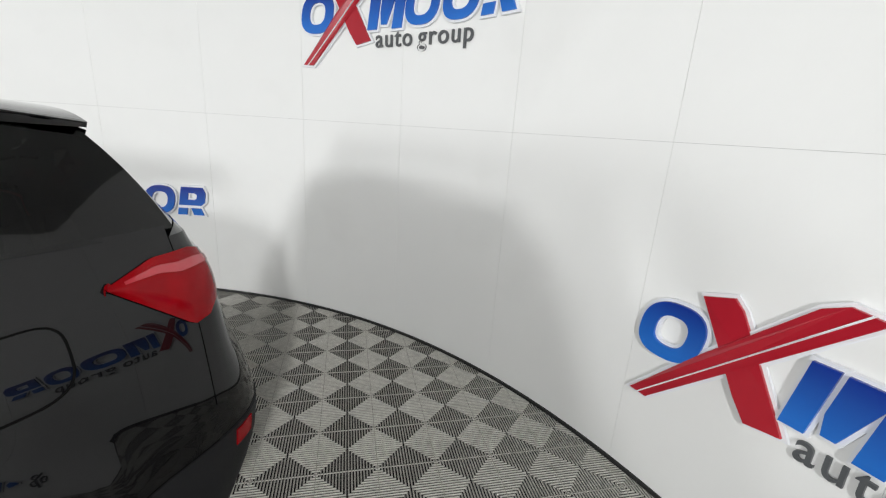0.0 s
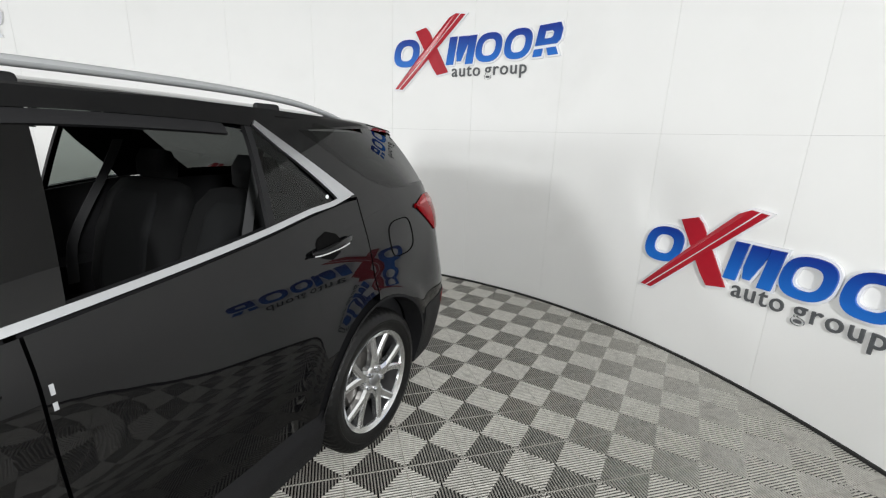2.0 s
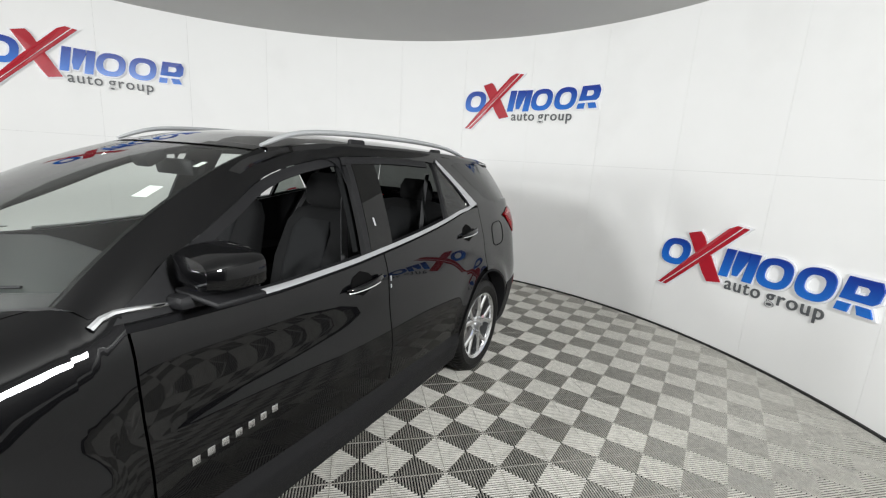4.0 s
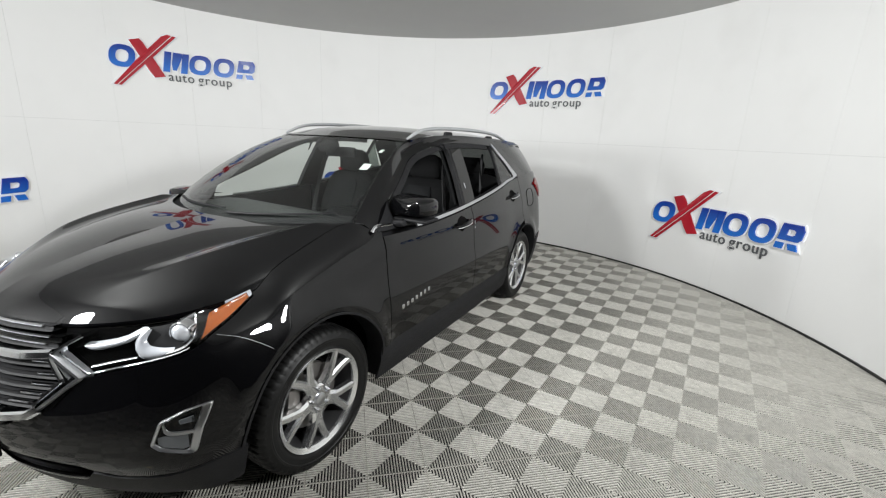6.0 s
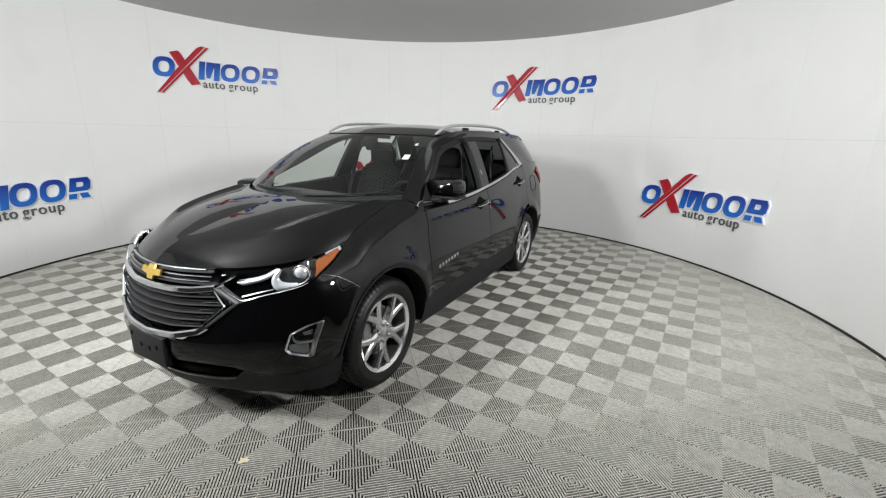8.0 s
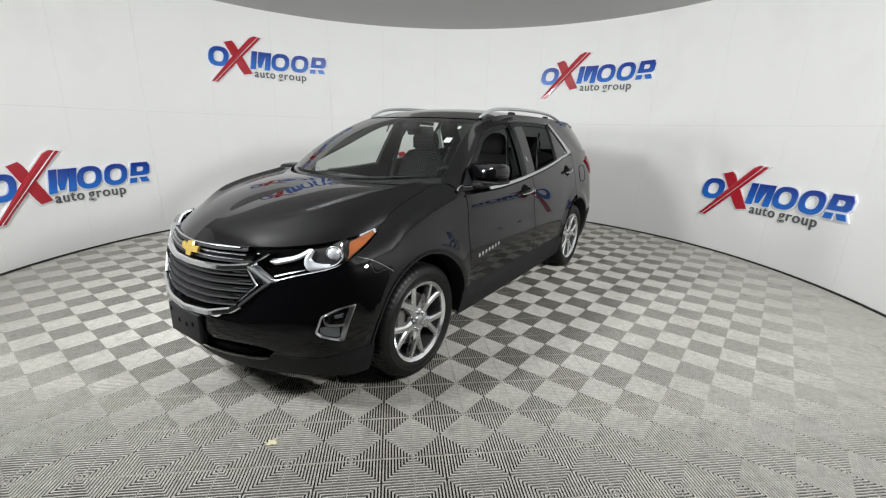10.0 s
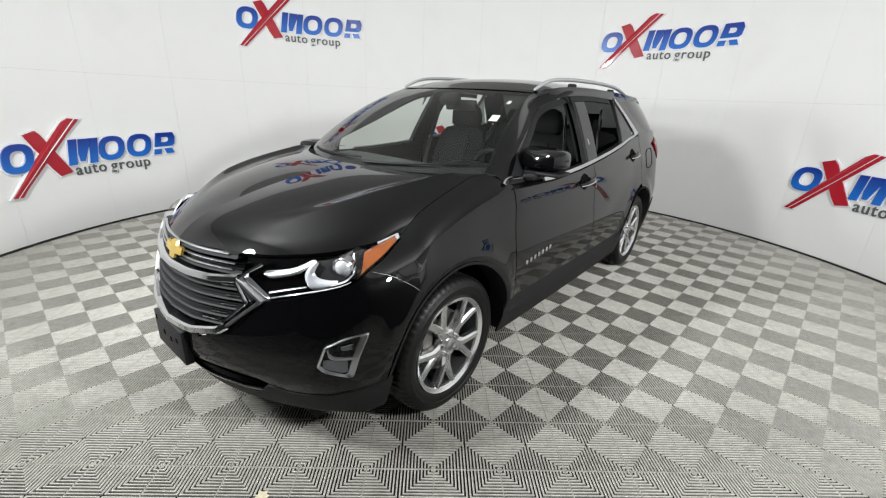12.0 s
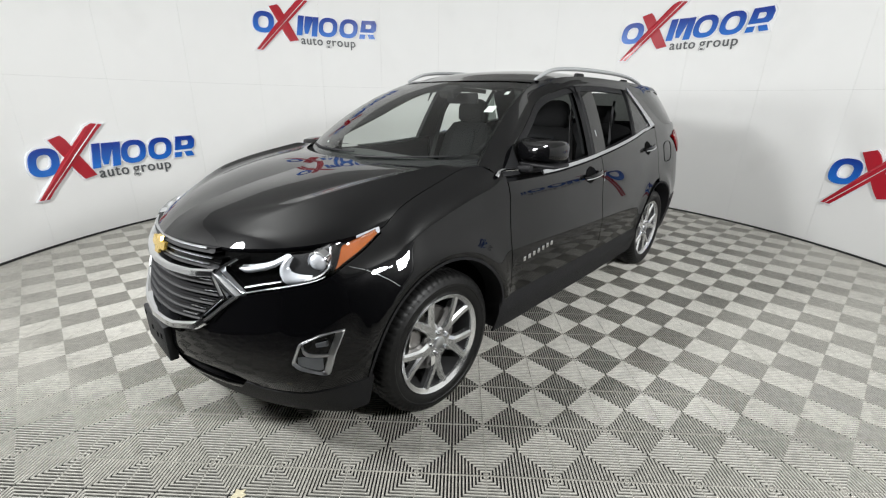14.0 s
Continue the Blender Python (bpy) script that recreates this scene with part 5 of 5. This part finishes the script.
for sg in (1, -1):
    for pts in ([(1.20, 0.585, 1.43), (1.235, 0.60, 1.30), (1.30, 0.665, 0.95), (1.32, 0.67, 0.70)], [(0.34, 0.50, 1.42), (0.40, 0.52, 1.28), (0.55, 0.60, 0.95), (0.58, 0.61, 0.72)]):
        rr = [[Vector((p.x + d, p.y * sg, p.z)) for p in smooth_line(pts, 12)] for d in (-0.023, 0.023)]
        part("seat_belt", sheet(rr, 0.002), BELT_WEB, car, "dark grey seat belt webbing")
# dash, console, wheel
rows = [[Vector((x + 0.12 * (1 - (y / 0.72) ** 2) * k1, y, z)) for y in np.linspace(-0.72, 0.72, 21)] for x, z, k1 in ((2.05, 0.42, 0), (1.90, 0.62, 0), (1.86, 0.82, 0), (1.83, 0.93, 0), (1.86, 1.0, 0), (1.95, 1.04, 0.2), (2.10, 1.06, 0.6), (2.32, 1.055, 1.0), (2.45, 1.04, 1.2))]
part("dashboard", sheet(rows, flip=True), DASH, car, "black moulded dashboard")
cushion("binnacle", [((1.84, 0.37, 1.03), 0.14, 0.02, (0, 0, 1)), ((1.88, 0.37, 1.045), 0.165, 0.04, (0, 0, 1)), ((2.0, 0.37, 1.06), 0.17, 0.035, (0, 0, 1)), ((2.1, 0.37, 1.06), 0.14, 0.01, (0, 0, 1))], TRIM_IN, car)
cushion("console", [((1.0, 0, 0.55), 0.10, 0.12, (0, 0, 1)), ((1.05, 0, 0.57), 0.12, 0.15, (0, 0, 1)), ((1.45, 0, 0.56), 0.12, 0.14, (0, 0, 1)), ((1.85, 0, 0.60), 0.13, 0.14, (0, 0, 1))], TRIM_IN, car)
wheel_m = pose(1.70, 0.37, 0.985, 0, -66, 0)
ring = [wheel_m @ Vector((0.185 * math.cos(t), 0.185 * math.sin(t), 0)) for t in (2 * math.pi * k / 36 for k in range(37))]
steer = part("steering_wheel", tube(ring, 0.016, 10, caps=False), TRIM_IN, car, "black steering wheel")
for an in (0, 180, 270):
    a = radians(an)
    part("wheel_spoke", tube([wheel_m @ Vector((0.03 * math.cos(a + 0), 0.03 * math.sin(a), -0.01)), wheel_m @ Vector((0.18 * math.cos(a), 0.18 * math.sin(a), 0))], 0.018, 8, 0.6), SATIN if an == 270 else TRIM_IN, steer)
part("airbag_cover", revolve([(0.0, 0.03), (0.05, 0.028), (0.075, 0.012), (0.08, -0.02)], 24, wheel_m @ pose(0, 0, 0, 90, 0, 0)), TRIM_IN, steer)
# inner mirror and its sensor pod, sun visors, stickers on the screen
p = screen_at(0.0, 0.86)
bm = bmesh.new()
box(bm, 0.10, 0.13, 0.06, Matrix.Translation(p + Vector((-0.07, 0, -0.035))) @ pose(0, 0, 0, 0, 30, 0), 0.02)
box(bm, 0.03, 0.25, 0.07, Matrix.Translation(p + Vector((-0.17, 0.02, -0.075))) @ pose(0, 0, 0, 0, 10, 6), 0.012)
part("inner_mirror", bm, TRIM_IN, car, "black inner mirror with sensor pod")
for a, t, w, h in ((0.85, 0.735, 0.026, 0.022), (0.825, 0.495, 0.050, 0.034)):
    rr = [[screen_at(a + (w / 0.745) * u, t + h * v / 0.45) + Vector((-0.004, 0, -0.003)) for u in (0, 1)] for v in (0, 1)]
    part("windscreen_sticker", sheet(rr), PAPER, screen, "small pale sticker")

# ---- floor tiles: open ribs in nested squares ----
PITCH, TILE_X, TILE_Y, RINGS = 0.27975, -0.313, -2.119, 10


def tile_geometry():
    """Vertices, quads and each quad's material (0 flank, 1 top) of one tile about its middle."""
    vs, fs, kinds = [], [], []
    half, st, notch = PITCH / 2, PITCH / 2 / RINGS, 0.0016
    for k in range(RINGS):
        o, i = half - (k + 0.31) * st, half - (k + 0.69) * st
        for q in range(4):
            c, d = (1, 0, -1, 0)[q], (0, 1, 0, -1)[q]
            for sg in (-1, 1):
                n = len(vs)
                for rr, z in ((o, -0.0075), (o, -0.0008), (o - 0.0008, 0.0), (i + 0.0008, 0.0), (i, -0.0008), (i, -0.0075)):
                    for v in ((-rr, -notch) if sg < 0 else (notch, rr)):
                        vs.append((c * rr - d * v, d * rr + c * v, z))
                for layer in range(5):
                    a = n + 2 * layer
                    fs.append((a, a + 1, a + 3, a + 2))
                    kinds.append(1 if layer == 2 else 0)
    for hx, hy in ((half - 0.001, 0.0015), (0.0015, half - 0.001)):
        n = len(vs)
        for z in (-0.0072, -0.0018):
            vs += [(-hx, -hy, z), (hx, -hy, z), (hx, hy, z), (-hx, hy, z)]
        fs.append((n + 4, n + 5, n + 6, n + 7))
        kinds.append(1)
        for q in range(4):
            fs.append((n + q, n + (q + 1) % 4, n + 4 + (q + 1) % 4, n + 4 + q))
            kinds.append(0)
    return vs, fs, kinds


tile_v, tile_f, tile_k = tile_geometry()
tile_me = bpy.data.meshes.new("tile")
tile_me.from_pydata(tile_v, [], tile_f)
tile_me.materials.append(RIB)
tile_me.materials.append(RIB_TOP)
tile_me.polygons.foreach_set("material_index", tile_k)
near, far = [], []
for i in range(-14, 18):
    for j in range(-12, 24):
        x, y = TILE_X + i * PITCH, TILE_Y + j * PITCH
        inside = math.hypot(x - ROOM_X, y - ROOM_Y) < ROOM_R + 0.16 or (-3.36 < x < 2.43 and -6.0 < y < -2.0)
        if inside:
            d = min(math.hypot(x - a, y - b) for a, b in ((-0.6, -2.3), (0.9, -1.2), (1.9, 0.8)))
            (near if d < 1.50 and len(near) < 300 else far).append((x, y))
for x, y in near:
    ob = new("tile", tile_me)
    ob.location, ob.parent = (x, y, 0), floor
base_v, base_f = np.array(tile_v), np.array(tile_f)
all_v = np.concatenate([base_v + (x, y, 0) for x, y in far])
all_f = np.concatenate([base_f + k * len(base_v) for k in range(len(far))])
me = bpy.data.meshes.new("outer_tiles")
me.from_pydata(all_v.tolist(), [], all_f.tolist())
me.materials.append(RIB)
me.materials.append(RIB_TOP)
me.polygons.foreach_set("material_index", tile_k * len(far))
ob = new("outer_tiles", me)
ob.parent = floor
tagged(ob, "ribbed grey plastic floor tiles", kind="stuff")
# a torn scrap lying on the tiles
bm = prism([(0, 0), (0.02, -0.008), (0.045, 0.004), (0.06, -0.006), (0.075, 0.02), (0.055, 0.028), (0.06, 0.05), (0.035, 0.04), (0.01, 0.048), (0.014, 0.022)], 0.0006, 0.003, lambda u, v, w: Vector((u * 0.75, v * 0.75, w)))
scrap = tagged(part("paper_scrap", bm, LEAF, None, smooth=False), "torn yellowish scrap lying on the floor tiles", "scrap")
scrap.location = (-1.0, -2.27, 0)
